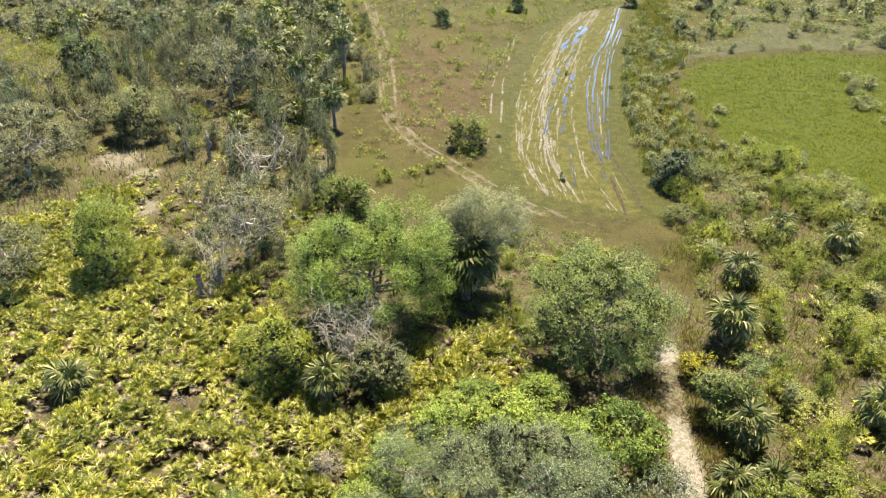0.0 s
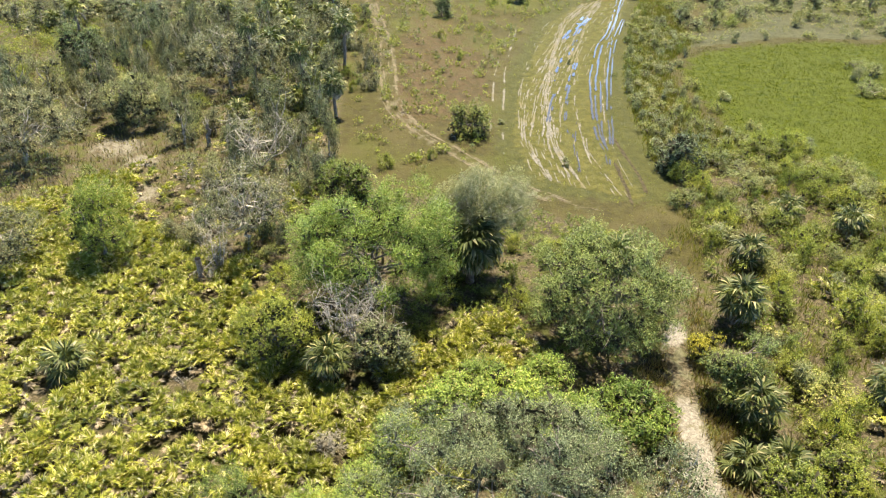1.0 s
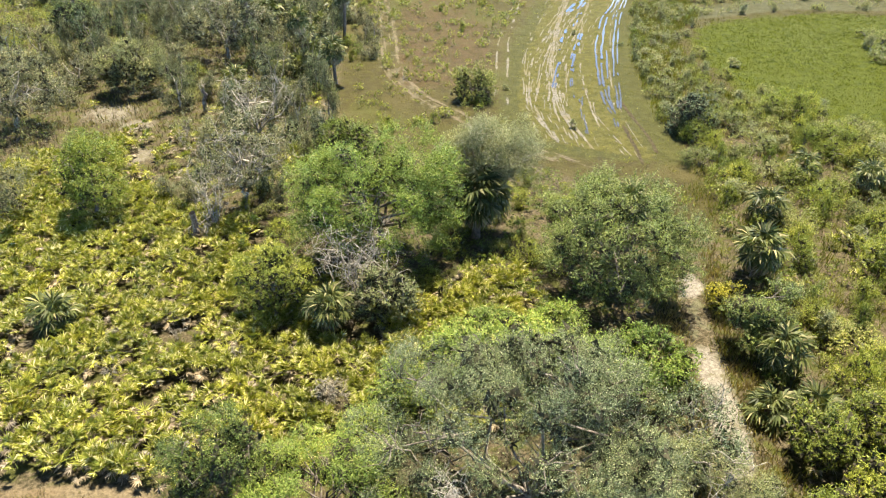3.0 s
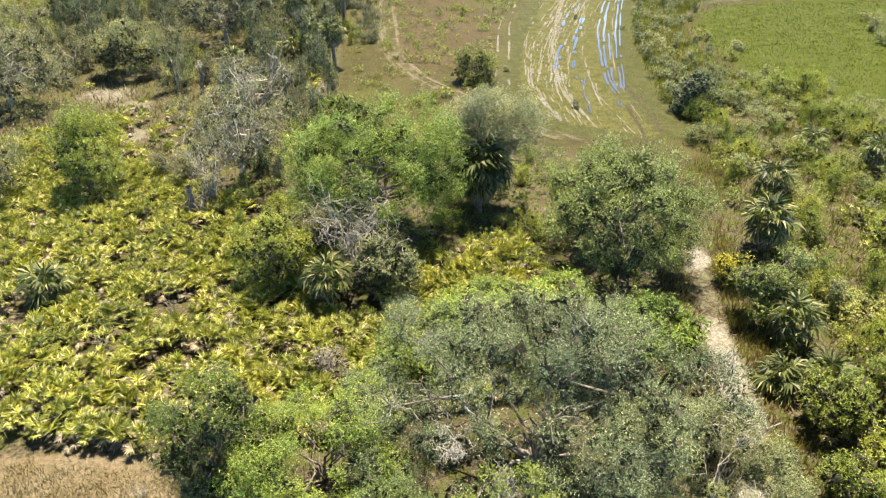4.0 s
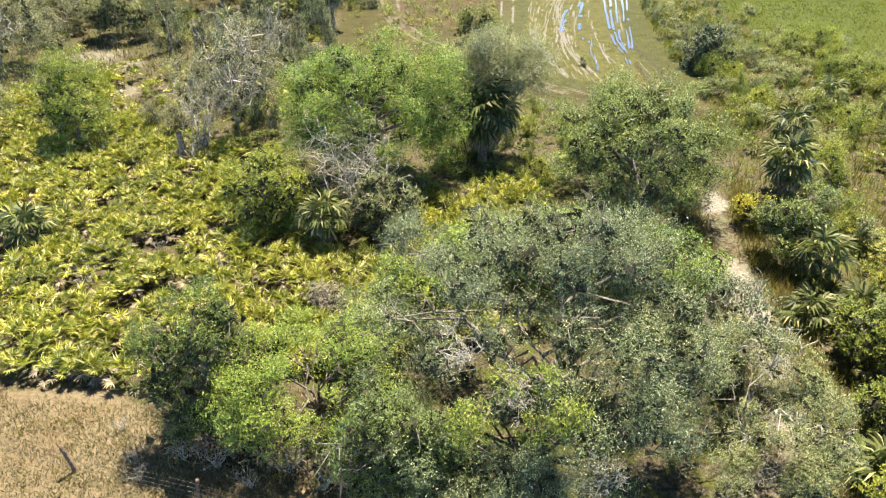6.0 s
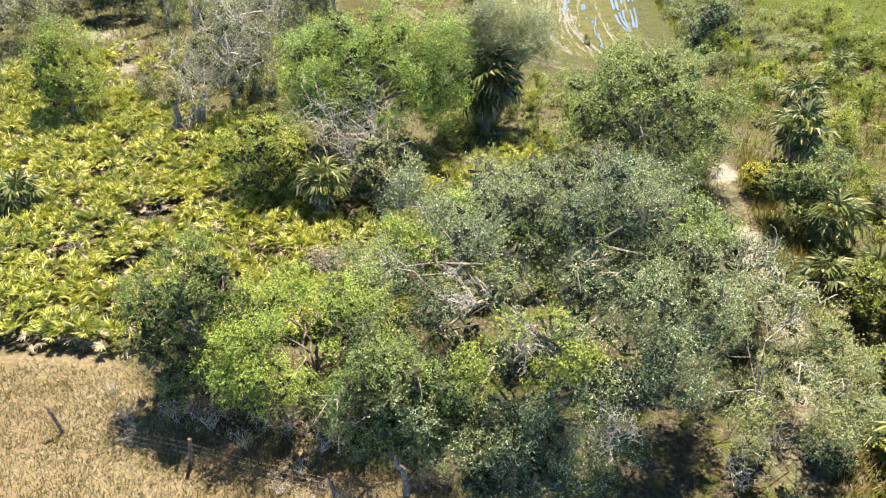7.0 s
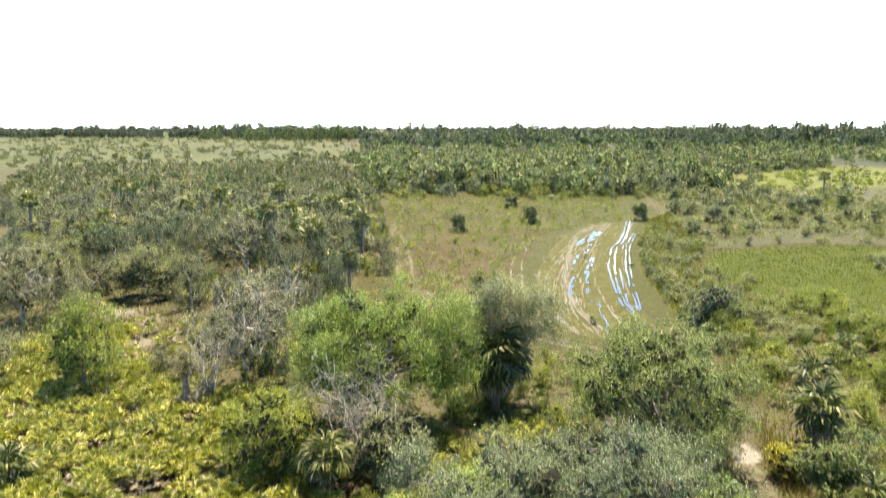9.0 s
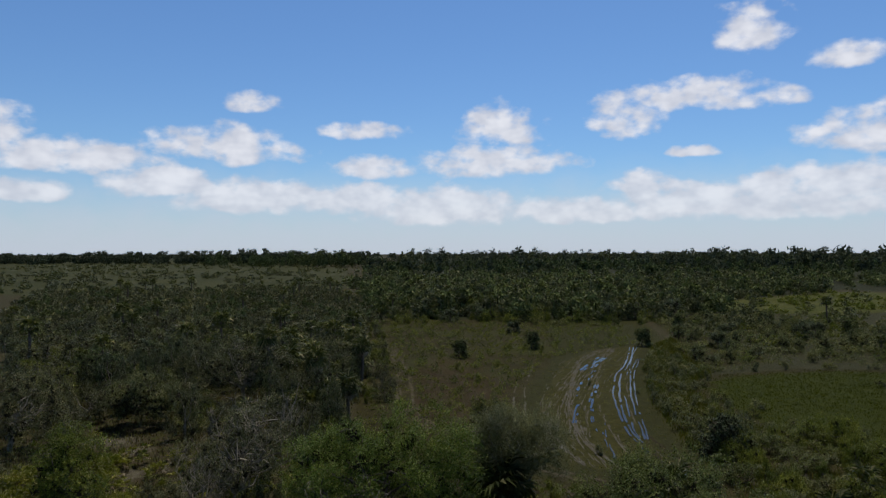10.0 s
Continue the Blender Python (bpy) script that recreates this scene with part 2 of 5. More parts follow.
m, N = material("dark_wet_mud")
pos = N.add("ShaderNodeTexCoord").outputs["Object"]
n1 = N.noise(pos, 4.0, 4.0)
finish(N, principled(N, N.mix(N.smooth(n1, 0.35, 0.65), (0.022, 0.018, 0.01), (0.05, 0.042, 0.024)), 0.9, 0.05, n1, 0.5, 0.03))
MAT["wet_mud"] = m

m, N = material("worn_track_sand")
pos = N.add("ShaderNodeTexCoord").outputs["Object"]
n1, n2 = N.noise(pos, 5.0, 5.0), N.noise(pos, 0.8, 3.0)
col = N.mix(N.smooth(n1, 0.3, 0.7), (0.05, 0.042, 0.025), (0.115, 0.096, 0.066))
col = N.mix(N.smooth(n2, 0.5, 0.62), col, (0.05, 0.046, 0.018))
finish(N, principled(N, col, 0.9, 0.1, n1, 0.5, 0.03))
MAT["track"] = m

# the ground: litter under the scrub, sandy wheel tracks, meadow, marsh, dry pasture, distant savanna
m, N = material("ground_cover")
pos = N.add("ShaderNodeTexCoord").outputs["Object"]
za, zb = N.add("ShaderNodeAttribute"), N.add("ShaderNodeAttribute")
za.attribute_name, zb.attribute_name = "zone_a", "zone_b"
zc = N.add("ShaderNodeAttribute")
zc.attribute_name = "zone_c"
sc = N.add("ShaderNodeSeparateColor")
N.tree.links.new(zc.outputs["Color"], sc.inputs[0])
sa, sb = N.add("ShaderNodeSeparateColor"), N.add("ShaderNodeSeparateColor")
N.tree.links.new(za.outputs["Color"], sa.inputs[0]), N.tree.links.new(zb.outputs["Color"], sb.inputs[0])
fine, mid, wide_n, huge = N.noise(pos, 6.0, 5.0, 0.65), N.noise(pos, 1.1, 4.0, 0.6), N.noise(pos, 0.17, 4.0, 0.55), N.noise(pos, 0.02, 4.0, 0.55)
rag = N.math("MULTIPLY_ADD", mid, 0.9, -0.45)


def zone(s):
    return N.smooth(N.math("ADD", s, rag), 0.35, 0.65)


litter = N.mix(N.smooth(fine, 0.35, 0.7), (0.022, 0.019, 0.009), (0.095, 0.077, 0.048))
litter = N.mix(N.smooth(mid, 0.46, 0.6), litter, (0.042, 0.045, 0.012))
meadow = N.mix(N.smooth(mid, 0.35, 0.65), (0.026, 0.022, 0.008), (0.037, 0.034, 0.01))
meadow = N.mix(N.smooth(wide_n, 0.45, 0.62), meadow, (0.043, 0.037, 0.014))
swathe = N.noise(pos, 0.06, 3.0)
meadow = N.mix(N.math("MULTIPLY", N.smooth(swathe, 0.52, 0.64), 0.7), meadow, (0.042, 0.048, 0.01))
meadow = N.mix(N.math("MULTIPLY", N.smooth(fine, 0.45, 0.75), 0.6), meadow, (0.058, 0.053, 0.018))
far = N.mix(N.smooth(huge, 0.4, 0.6), (0.04, 0.046, 0.018), (0.058, 0.06, 0.022))
far = N.mix(N.math("MULTIPLY", N.smooth(wide_n, 0.5, 0.7), 0.6), far, (0.046, 0.05, 0.022))
lush = N.mix(N.smooth(wide_n, 0.4, 0.62), (0.054, 0.063, 0.012), (0.08, 0.083, 0.02))
sand = N.mix(N.smooth(fine, 0.3, 0.7), (0.095, 0.085, 0.068), (0.185, 0.169, 0.142))
sand = N.mix(N.math("MULTIPLY", N.smooth(mid, 0.5, 0.65), 0.7), sand, (0.06, 0.055, 0.022))
marsh = N.mix(N.smooth(mid, 0.3, 0.7), (0.02, 0.029, 0.001), (0.042, 0.05, 0.002))
marsh = N.mix(N.smooth(wide_n, 0.5, 0.66), marsh, (0.034, 0.042, 0.003))
dry = N.mix(N.smooth(fine, 0.3, 0.7), (0.07, 0.055, 0.033), (0.14, 0.112, 0.07))
dry = N.mix(N.smooth(wide_n, 0.42, 0.6), dry, (0.1, 0.074, 0.044))
wet = N.mix(N.smooth(mid, 0.35, 0.65), (0.035, 0.036, 0.008), (0.058, 0.054, 0.015))
red = N.mix(N.smooth(fine, 0.35, 0.7), (0.036, 0.024, 0.012), (0.066, 0.047, 0.025))
col = N.mix(zone(sa.outputs[2]), litter, meadow)
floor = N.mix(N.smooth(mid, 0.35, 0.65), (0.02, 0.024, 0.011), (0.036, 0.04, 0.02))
sage = N.mix(N.smooth(mid, 0.35, 0.65), (0.034, 0.037, 0.017), (0.052, 0.051, 0.026))
col = N.mix(zone(sc.outputs[1]), col, sage)
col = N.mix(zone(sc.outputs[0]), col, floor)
col = N.mix(zone(sb.outputs[0]), col, far)
col = N.mix(zone(zb.outputs["Alpha"]), col, lush)
col = N.mix(N.math("MULTIPLY", zone(sc.outputs[2]), 0.8), col, N.mix(N.smooth(mid, 0.35, 0.65), (0.028, 0.031, 0.008), (0.041, 0.043, 0.012)))
col = N.mix(zone(sb.outputs[1]), col, wet)
col = N.mix(zone(sb.outputs[2]), col, red)
col = N.mix(zone(N.math("ADD", sa.outputs[1], N.math("MULTIPLY_ADD", wide_n, 1.2, -0.6))), col, marsh)
col = N.mix(zone(za.outputs["Alpha"]), col, dry)
col = N.mix(zone(sa.outputs[0]), col, sand)
finish(N, principled(N, col, 0.95, 0.1, N.math("ADD", fine, mid), 0.8, 0.12))
MAT["ground"] = m


# ---- mesh helpers ----
rng = np.random.default_rng(7)


def mesh_np(name, V, F, mat=None, second=None, split=0):
    """A mesh from vertex and face arrays (all faces with the same number of corners); faces from split on take the second material."""
    V, F = np.asarray(V, dtype=np.float32), np.asarray(F, dtype=np.int32)
    me = bpy.data.meshes.new(name)
    me.vertices.add(len(V))
    me.vertices.foreach_set("co", V.ravel())
    k = F.shape[1]
    me.loops.add(F.size)
    me.loops.foreach_set("vertex_index", F.ravel())
    me.polygons.add(len(F))
    me.polygons.foreach_set("loop_start", np.arange(0, F.size, k, dtype=np.int32))
    me.update(calc_edges=True)
    if mat:
        me.materials.append(mat)
    if second:
        me.materials.append(second)
        me.polygons.foreach_set("material_index", (np.arange(len(F)) >= split).astype(np.int32))
    return me


def part(name, me, parent, local=None, label=""):
    ob = new(name, me)
    ob.parent = parent
    if local is not None:
        ob.matrix_basis = local
    return tagged(ob, label)


def thing(name, label, category, group="", kind=""):
    ob = new(name)
    ob.empty_display_size = 0.3
    return tagged(ob, label, category, group, kind)


def join(pieces):
    """Several (V, F) as one."""
    Vs, Fs, n = [], [], 0
    for V, F in pieces:
        Vs.append(V), Fs.append(F + n)
        n += len(V)
    return np.concatenate(Vs), np.concatenate(Fs)


def unit(v):
    return v / np.maximum(np.linalg.norm(v, axis=-1, keepdims=True), 1e-6)


def tube(points, radii, sides=5):
    """A tapering tube along a line of points."""
    P, R = np.asarray(points, float), np.asarray(radii, float)
    T = unit(np.gradient(P, axis=0))
    ref = np.where(np.abs(T[:, 2:3]) > 0.9, [[1.0, 0, 0]], [[0, 0, 1.0]])
    U = unit(np.cross(T, ref))
    B = np.cross(T, U)
    ang = np.arange(sides) * 2 * np.pi / sides
    V = (P[:, None] + R[:, None, None] * (np.cos(ang)[None, :, None] * U[:, None] + np.sin(ang)[None, :, None] * B[:, None])).reshape(-1, 3)
    i, j = np.meshgrid(np.arange(len(P) - 1), np.arange(sides), indexing="ij")
    a, b = i * sides + j, i * sides + (j + 1) % sides
    F = np.stack([a, b, b + sides, a + sides], -1).reshape(-1, 4)
    return V, F


def limb(r, a, b, ra, rb, bend=0.12, n=5, sides=5):
    a, b = np.asarray(a, float), np.asarray(b, float)
    s = np.linspace(0, 1, n)[:, None]
    wig = r.normal(0, 1, (n, 3)) * bend * np.linalg.norm(b - a) * np.sin(np.pi * s)
    P = a + (b - a) * s + wig
    P[:, 2] += 0.1 * np.linalg.norm(b - a) * np.sin(np.pi * s[:, 0])
    return tube(P, np.linspace(ra, rb, n), sides), P


def leaves(r, C, D, length, width, up=0.35, loose=0.62):
    """Small leaf blades at C that face roughly along D."""
    n = len(C)
    Nn = unit(D * 0.6 + np.array([0, 0, up]) + r.normal(0, loose, (n, 3)) * 0.6)
    U = unit(np.cross(Nn, r.normal(0, 1, (n, 3))))
    Vv = np.cross(Nn, U)
    L = (length * r.uniform(0.6, 1.35, n))[:, None] * 0.5
    Wd = (width * r.uniform(0.6, 1.35, n))[:, None] * 0.5
    V = np.stack([C - U * L - Vv * Wd, C - U * L * 0.6 + Vv * Wd + Nn * Wd * 0.3, C + U * L], 1).reshape(-1, 3)
    return V, np.arange(3 * n).reshape(-1, 3)


def clump_leaves(r, clumps, n, length, width, flat=0.8, fill=0.45, up=0.35, spray=0.16):
    """n leaves over the shells of the clumps (x, y, z, radius)."""
    cl = np.asarray(clumps, float)
    w = cl[:, 3] ** 2
    pick = r.choice(len(cl), n, p=w / w.sum())
    D = unit(r.normal(0, 1, (n, 3)) + np.array([0, 0, 0.35]))
    rad = cl[pick, 3] * (fill + (1.08 - fill) * r.uniform(0, 1, n) ** 0.5)
    rad *= np.where(r.uniform(0, 1, n) < spray, r.uniform(1.0, 1.6, n), 1.0)
    C = cl[pick, :3] + D * rad[:, None] * np.array([1, 1, flat])
    C[:, 2] = np.maximum(C[:, 2], 0.05)
    return leaves(r, C, D, length, width, up)


def spray_leaves(r, clumps, n, length, width, k=7, fill=0.4, up=0.45, flat=0.85, stray=0.2):
    """n small pointed leaves set along short leafy shoots that grow outwards from the clumps (x, y, z, radius)."""
    cl = np.asarray(clumps, float)
    w = cl[:, 3] ** 2
    m_ = max(n // k, 1)
    pick = r.choice(len(cl), m_, p=w / w.sum())
    D = unit(r.normal(0, 1, (m_, 3)) + np.array([0, 0, 0.4]))
    T = unit(D + r.normal(0, 0.38, (m_, 3)) + np.array([0, 0, 0.2]))
    R = cl[pick, 3]
    base = cl[pick, :3] + D * (R * r.uniform(fill, 0.85, m_))[:, None] * np.array([1, 1, flat])
    span = R * r.uniform(0.3, 0.6, m_) * np.where(r.uniform(0, 1, m_) < stray, r.uniform(1.2, 2.0, m_), 1.0)
    A = unit(np.cross(T, r.normal(0, 1, (m_, 3))))
    B = np.cross(T, A)
    j = np.arange(k)
    ang = j[None] * 2.4 + r.uniform(0, 6.28, (m_, 1))
    side = (A[:, None] * np.cos(ang)[..., None] + B[:, None] * np.sin(ang)[..., None]).reshape(-1, 3)
    C = (base[:, None] + T[:, None] * (span[:, None] * ((j[None] + r.uniform(0, 1, (m_, k))) / k))[..., None]).reshape(-1, 3)
    Tk = np.repeat(T, k, 0)
    q = len(C)
    C[:, 2] = np.maximum(C[:, 2], 0.05)
    U = unit(Tk * 0.55 + side * 0.85 + r.normal(0, 0.25, (q, 3)))
    Nn = np.repeat(D, k, 0) * 0.5 + np.array([0, 0, up]) + r.normal(0, 0.34, (q, 3))
    Nn = unit(Nn - U * (Nn * U).sum(1, keepdims=True))
    S = np.cross(Nn, U)
    L = (length * r.uniform(0.65, 1.3, q))[:, None]
    Wd = (width * r.uniform(0.7, 1.25, q))[:, None] * 0.5
    V = np.stack([C + U * L * 0.12 - S * Wd, C + U * L * r.uniform(0.1, 0.4, (q, 1)) + S * Wd, C + U * L - Nn * L * 0.1], 1).reshape(-1, 3)
    return V, np.arange(3 * q).reshape(-1, 3)


def dome_clumps(r, rx, ry, z0, z1, n, cr, hollow=0.5, low=-0.35, uneven=0.2):
    """Clump centres over an uneven dome that spans rx, ry and the heights z0 to z1."""
    out = []
    zc, rz = (z0 + z1) / 2, (z1 - z0) / 2
    lump = r.normal(0, 1, (5, 3))
    while len(out) < n:
        d = unit(r.normal(0, 1, 3))
        if d[2] < low:
            continue
        k = hollow + (1 - hollow) * r.uniform() ** 0.6
        k *= 1 + uneven * np.sin(lump @ d * 1.6).sum() / 2
        c = cr * r.uniform(0.65, 1.3)
        out.append((d[0] * max(rx - c * 0.7, 0.2) * k, d[1] * max(ry - c * 0.7, 0.2) * k, max(zc + d[2] * max(rz - c * 0.5, 0.2) * k, c * 0.5), c))
    return np.array(out)


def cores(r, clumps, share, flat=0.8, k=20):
    """Dense, jagged crossing triangles inside the clumps; tree_meshes colours deep ones dark as shade."""
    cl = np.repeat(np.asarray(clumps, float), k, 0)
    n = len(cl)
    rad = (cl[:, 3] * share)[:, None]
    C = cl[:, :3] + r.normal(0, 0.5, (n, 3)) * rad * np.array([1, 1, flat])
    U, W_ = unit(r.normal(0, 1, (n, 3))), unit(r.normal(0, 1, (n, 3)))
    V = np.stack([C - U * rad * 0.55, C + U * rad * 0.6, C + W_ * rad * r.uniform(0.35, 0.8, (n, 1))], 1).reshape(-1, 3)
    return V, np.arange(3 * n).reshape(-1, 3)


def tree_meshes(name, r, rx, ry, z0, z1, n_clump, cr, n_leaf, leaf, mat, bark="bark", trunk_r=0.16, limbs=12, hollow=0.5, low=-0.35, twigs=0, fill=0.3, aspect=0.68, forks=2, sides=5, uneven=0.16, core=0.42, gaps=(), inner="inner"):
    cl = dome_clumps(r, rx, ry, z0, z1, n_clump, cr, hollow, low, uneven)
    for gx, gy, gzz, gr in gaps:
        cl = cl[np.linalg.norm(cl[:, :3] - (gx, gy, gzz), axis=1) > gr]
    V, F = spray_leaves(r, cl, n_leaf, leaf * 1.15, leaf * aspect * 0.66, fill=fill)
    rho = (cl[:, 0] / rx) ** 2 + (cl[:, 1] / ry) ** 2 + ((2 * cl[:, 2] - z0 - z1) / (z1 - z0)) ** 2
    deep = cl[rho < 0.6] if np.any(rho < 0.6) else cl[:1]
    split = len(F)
    # deep cores take the inner colour, which paints shade into the crown's gaps
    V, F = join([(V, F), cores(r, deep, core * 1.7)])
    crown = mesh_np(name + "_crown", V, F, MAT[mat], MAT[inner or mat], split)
    fork = np.array([r.normal(0, 0.15), r.normal(0, 0.15), max(z0 * 0.75, 0.25 * z1)])
    pieces = [limb(r, (0, 0, -0.15), fork, trunk_r * 1.25, trunk_r, 0.06, 5, 7)[0]]
    order = r.permutation(len(cl))[:limbs]
    ends = []
    for i in order:
        tb, P = limb(r, fork, cl[i, :3] + (0, 0, cl[i, 3] * 0.3), trunk_r * 0.6, trunk_r * 0.12, 0.1, sides + 1, sides)
        pieces.append(tb)
        ends += [P[-1], P[-2]]
        for _ in range(forks):
            q = P[r.integers(2, sides)]
            pieces.append(limb(r, q, q + unit(r.normal(0, 1, 3)) * cr * r.uniform(0.6, 1.1) + (0, 0, cr * 0.5), trunk_r * 0.2, 0.012, 0.15, 4, 4)[0])
    for i in range(twigs):
        q = ends[r.integers(len(ends))]
        d = unit(r.normal(0, 1, 3) + (0, -0.2, 0.5))
        pieces.append(limb(r, q, q + d * cr * r.uniform(1.0, 1.7), 0.03, 0.01, 0.18, 4, 3)[0])
    V, F = join(pieces)
    return crown, mesh_np(name + "_trunk", V, F, MAT[bark])


def tree(name, label, category, at, meshes, group="", spin=0.0, size=1.0):
    t = thing(name, label, category, group)
    part("crown", meshes[0], t)
    part("trunk", meshes[1], t)
    t.matrix_basis = pose(at[0], at[1], gz(*at), 0, 0, spin) @ Matrix.Scale(size, 4)
    return t


def bare_meshes(name, r, height, spread, n_limb, n_twig, thick, mat="bark_grey", side=4):
    """A leafless, twiggy crown of branches."""
    pieces = []
    for _ in range(n_limb):
        a = np.array([r.normal(0, 0.06), r.normal(0, 0.06), 0])
        th = r.uniform(0, 2 * np.pi)
        k = r.uniform(0.45, 1.0)
        b = np.array([np.cos(th) * spread * k, np.sin(th) * spread * k, height * r.uniform(0.55, 1.0)])
        tb, P = limb(r, a, b, thick, thick * 0.25, 0.12, 6, 5)
        pieces.append(tb)
        for _ in range(n_twig):
            q = P[r.integers(2, 6)]
            e = q + (unit(r.normal(0, 1, 3)) + (0, 0, 0.35)) * height * r.uniform(0.15, 0.35)
            tb2, P2 = limb(r, q, e, thick * 0.3, 0.008, 0.16, 4, side)
            pieces.append(tb2)
            for _ in range(2):
                q2 = P2[r.integers(1, 4)]
                pieces.append(limb(r, q2, q2 + unit(r.normal(0, 1, 3)) * height * 0.12, 0.012, 0.005, 0.1, 3, 3)[0])
    V, F = join(pieces)
    V[:, 2] = np.maximum(V[:, 2], -0.1)
    return mesh_np(name, V, F, MAT[mat])


def fan(r, stalk, R, seg, spread=250.0, droop=0.35, wide=0.1, arch=0.0):
    """A fan leaf on its stalk, which leaves the origin along +x: one blade a segment."""
    quads = []
    w = 0.018 + 0.01 * R
    hub = np.array([stalk, 0, arch])
    mid_s = np.array([stalk * 0.5, 0, arch * 0.7 + 0.05 * stalk])
    quads.append([(0, -w, 0), (mid_s[0], mid_s[1] - w, mid_s[2]), (mid_s[0], mid_s[1] + w, mid_s[2]), (0, w, 0)])
    quads.append([(mid_s[0], -w, mid_s[2]), (hub[0], -w * 0.6, hub[2]), (hub[0], w * 0.6, hub[2]), (mid_s[0], w, mid_s[2])])
    for i in range(seg):
        a = radians(-spread / 2 + spread * i / (seg - 1) + r.normal(0, 3))
        L = R * (1 - 0.25 * abs(a / radians(spread / 2)) ** 2) * r.uniform(0.88, 1.08)
        d, n = np.array([np.cos(a), np.sin(a), 0]), np.array([-np.sin(a), np.cos(a), 0])
        lift = 0.04 * R * (1 if i % 2 else -1)
        m_ = hub + d * L * 0.55 + (0, 0, 0.05 * R - droop * R * 0.12)
        tip = hub + d * L * (1 - 0.15 * droop) + (0, 0, -droop * R * r.uniform(0.5, 1.1))
        quads.append([hub, m_ - n * wide * R + (0, 0, lift), tip, m_ + n * wide * R - (0, 0, lift)])
    V = np.array(quads, float).reshape(-1, 3)
    return V, np.arange(len(V)).reshape(-1, 4)


def stamp(V0, F0, M):
    """Copies of one small mesh under many 4 x 4 matrices, as one mesh's arrays."""
    M = np.asarray(M)
    V = np.einsum("nij,vj->nvi", M[:, :3, :3], V0) + M[:, None, :3, 3]
    F = F0[None] + (np.arange(len(M)) * len(V0))[:, None, None]
    return V.reshape(-1, 3), F.reshape(-1, F0.shape[1])


def mats(x, y, z, yaw, tilt, size):
    """Many matrices: turn about z after a tilt about y, with a size."""
    c, s, ct, st = np.cos(yaw), np.sin(yaw), np.cos(tilt), np.sin(tilt)
    M = np.zeros((len(x), 4, 4))
    M[:, 0, 0], M[:, 0, 1], M[:, 0, 2] = c * ct, -s, c * st
    M[:, 1, 0], M[:, 1, 1], M[:, 1, 2] = s * ct, c, s * st
    M[:, 2, 0], M[:, 2, 2] = -st, ct
    M[:, :3, :3] *= np.asarray(size)[:, None, None]
    M[:, 0, 3], M[:, 1, 3], M[:, 2, 3], M[:, 3, 3] = x, y, z, 1
    return M


def gz(x, y, *_):
    """The lie of the land: gentle, long swells."""
    return 0.12 * np.sin(x * 0.23 + 1.0) * np.cos(y * 0.19) + 0.08 * np.sin(x * 0.11 - y * 0.13)


def smoothstep(v, lo, hi):
    t = np.clip((v - lo) / (hi - lo), 0, 1)
    return t * t * (3 - 2 * t)


def line_distance(X, Y, pts):
    best = np.full(X.shape, 1e9)
    for (ax, ay), (bx, by) in zip(pts[:-1], pts[1:]):
        dx, dy = bx - ax, by - ay
        t = np.clip(((X - ax) * dx + (Y - ay) * dy) / (dx * dx + dy * dy), 0, 1)
        best = np.minimum(best, np.hypot(X - ax - t * dx, Y - ay - t * dy))
    return best


def inside(X, Y, poly):
    res = np.zeros(np.shape(X), bool)
    for (ax, ay), (bx, by) in zip(poly, poly[1:] + poly[:1]):
        cond = ((ay > Y) != (by > Y)) & (X < (bx - ax) * (Y - ay) / ((by - ay) or 1e-9) + ax)
        res ^= cond
    return res


def area_mask(X, Y, poly, soft):
    d = line_distance(X, Y, poly + poly[:1])
    return smoothstep(np.where(inside(X, Y, poly), d, -d), -soft, soft)


def scatter(r, poly, n, gap=0.0, avoid=()):
    """Up to n random places inside a polygon, at least gap apart and clear of the avoided (test) areas."""
    xs, ys = [p_[0] for p_ in poly], [p_[1] for p_ in poly]
    out = []
    tries = 0
    while len(out) < n and tries < 60:
        tries += 1
        X, Y = r.uniform(min(xs), max(xs), n * 2), r.uniform(min(ys), max(ys), n * 2)
        ok = inside(X, Y, poly)
        for test in avoid:
            ok &= ~test(X, Y)
        for x, y in zip(X[ok], Y[ok]):
            if len(out) >= n:
                break
            if gap and any((x - a_) ** 2 + (y - b_) ** 2 < gap * gap for a_, b_ in out):
                continue
            out.append((float(x), float(y)))
    return out


# ---- the plan of the land ----
TRACK_L = [(-21.8, 136), (-17.9, 119.3), (-14.9, 105.2), (-13.5, 92.4), (-11.9, 82.1), (-10, 76.5), (-7.2, 70.9), (-4.2, 67.3), (-1.7, 63.9), (2.2, 59.6), (6.3, 56.1)]
TRACK_R = [(-20, 135), (-16.7, 119.4), (-13.7, 106.7), (-11.5, 92.6), (-10, 82.2), (-8.5, 76.6), (-6, 71.5), (-3, 68.1), (1.0, 63.0), (5.5, 58.5), (10.5, 54.6)]
TRAIL = [(10.5, 54.6), (13.9, 50.9), (15.7, 47.3), (15.2, 43.5), (13.8, 39.4), (13.2, 36.5), (13.1, 34.3), (12.8, 31.3), (12.7, 29.1), (12.5, 26.2), (12.1, 22.3), (10.9, 18.1), (10.1, 15.0), (9.5, 8.0)]
RUT_LEFT = [(5.5, 61), (3.8, 69.3), (4.7, 83.4), (7.4, 99), (10.9, 116.7), (17.2, 131.1)]
RUT_RIGHT = [(15.2, 56.7), (13.9, 67.9), (14.9, 82.3), (18.8, 102.5), (23.3, 121.1), (27.1, 137.9)]
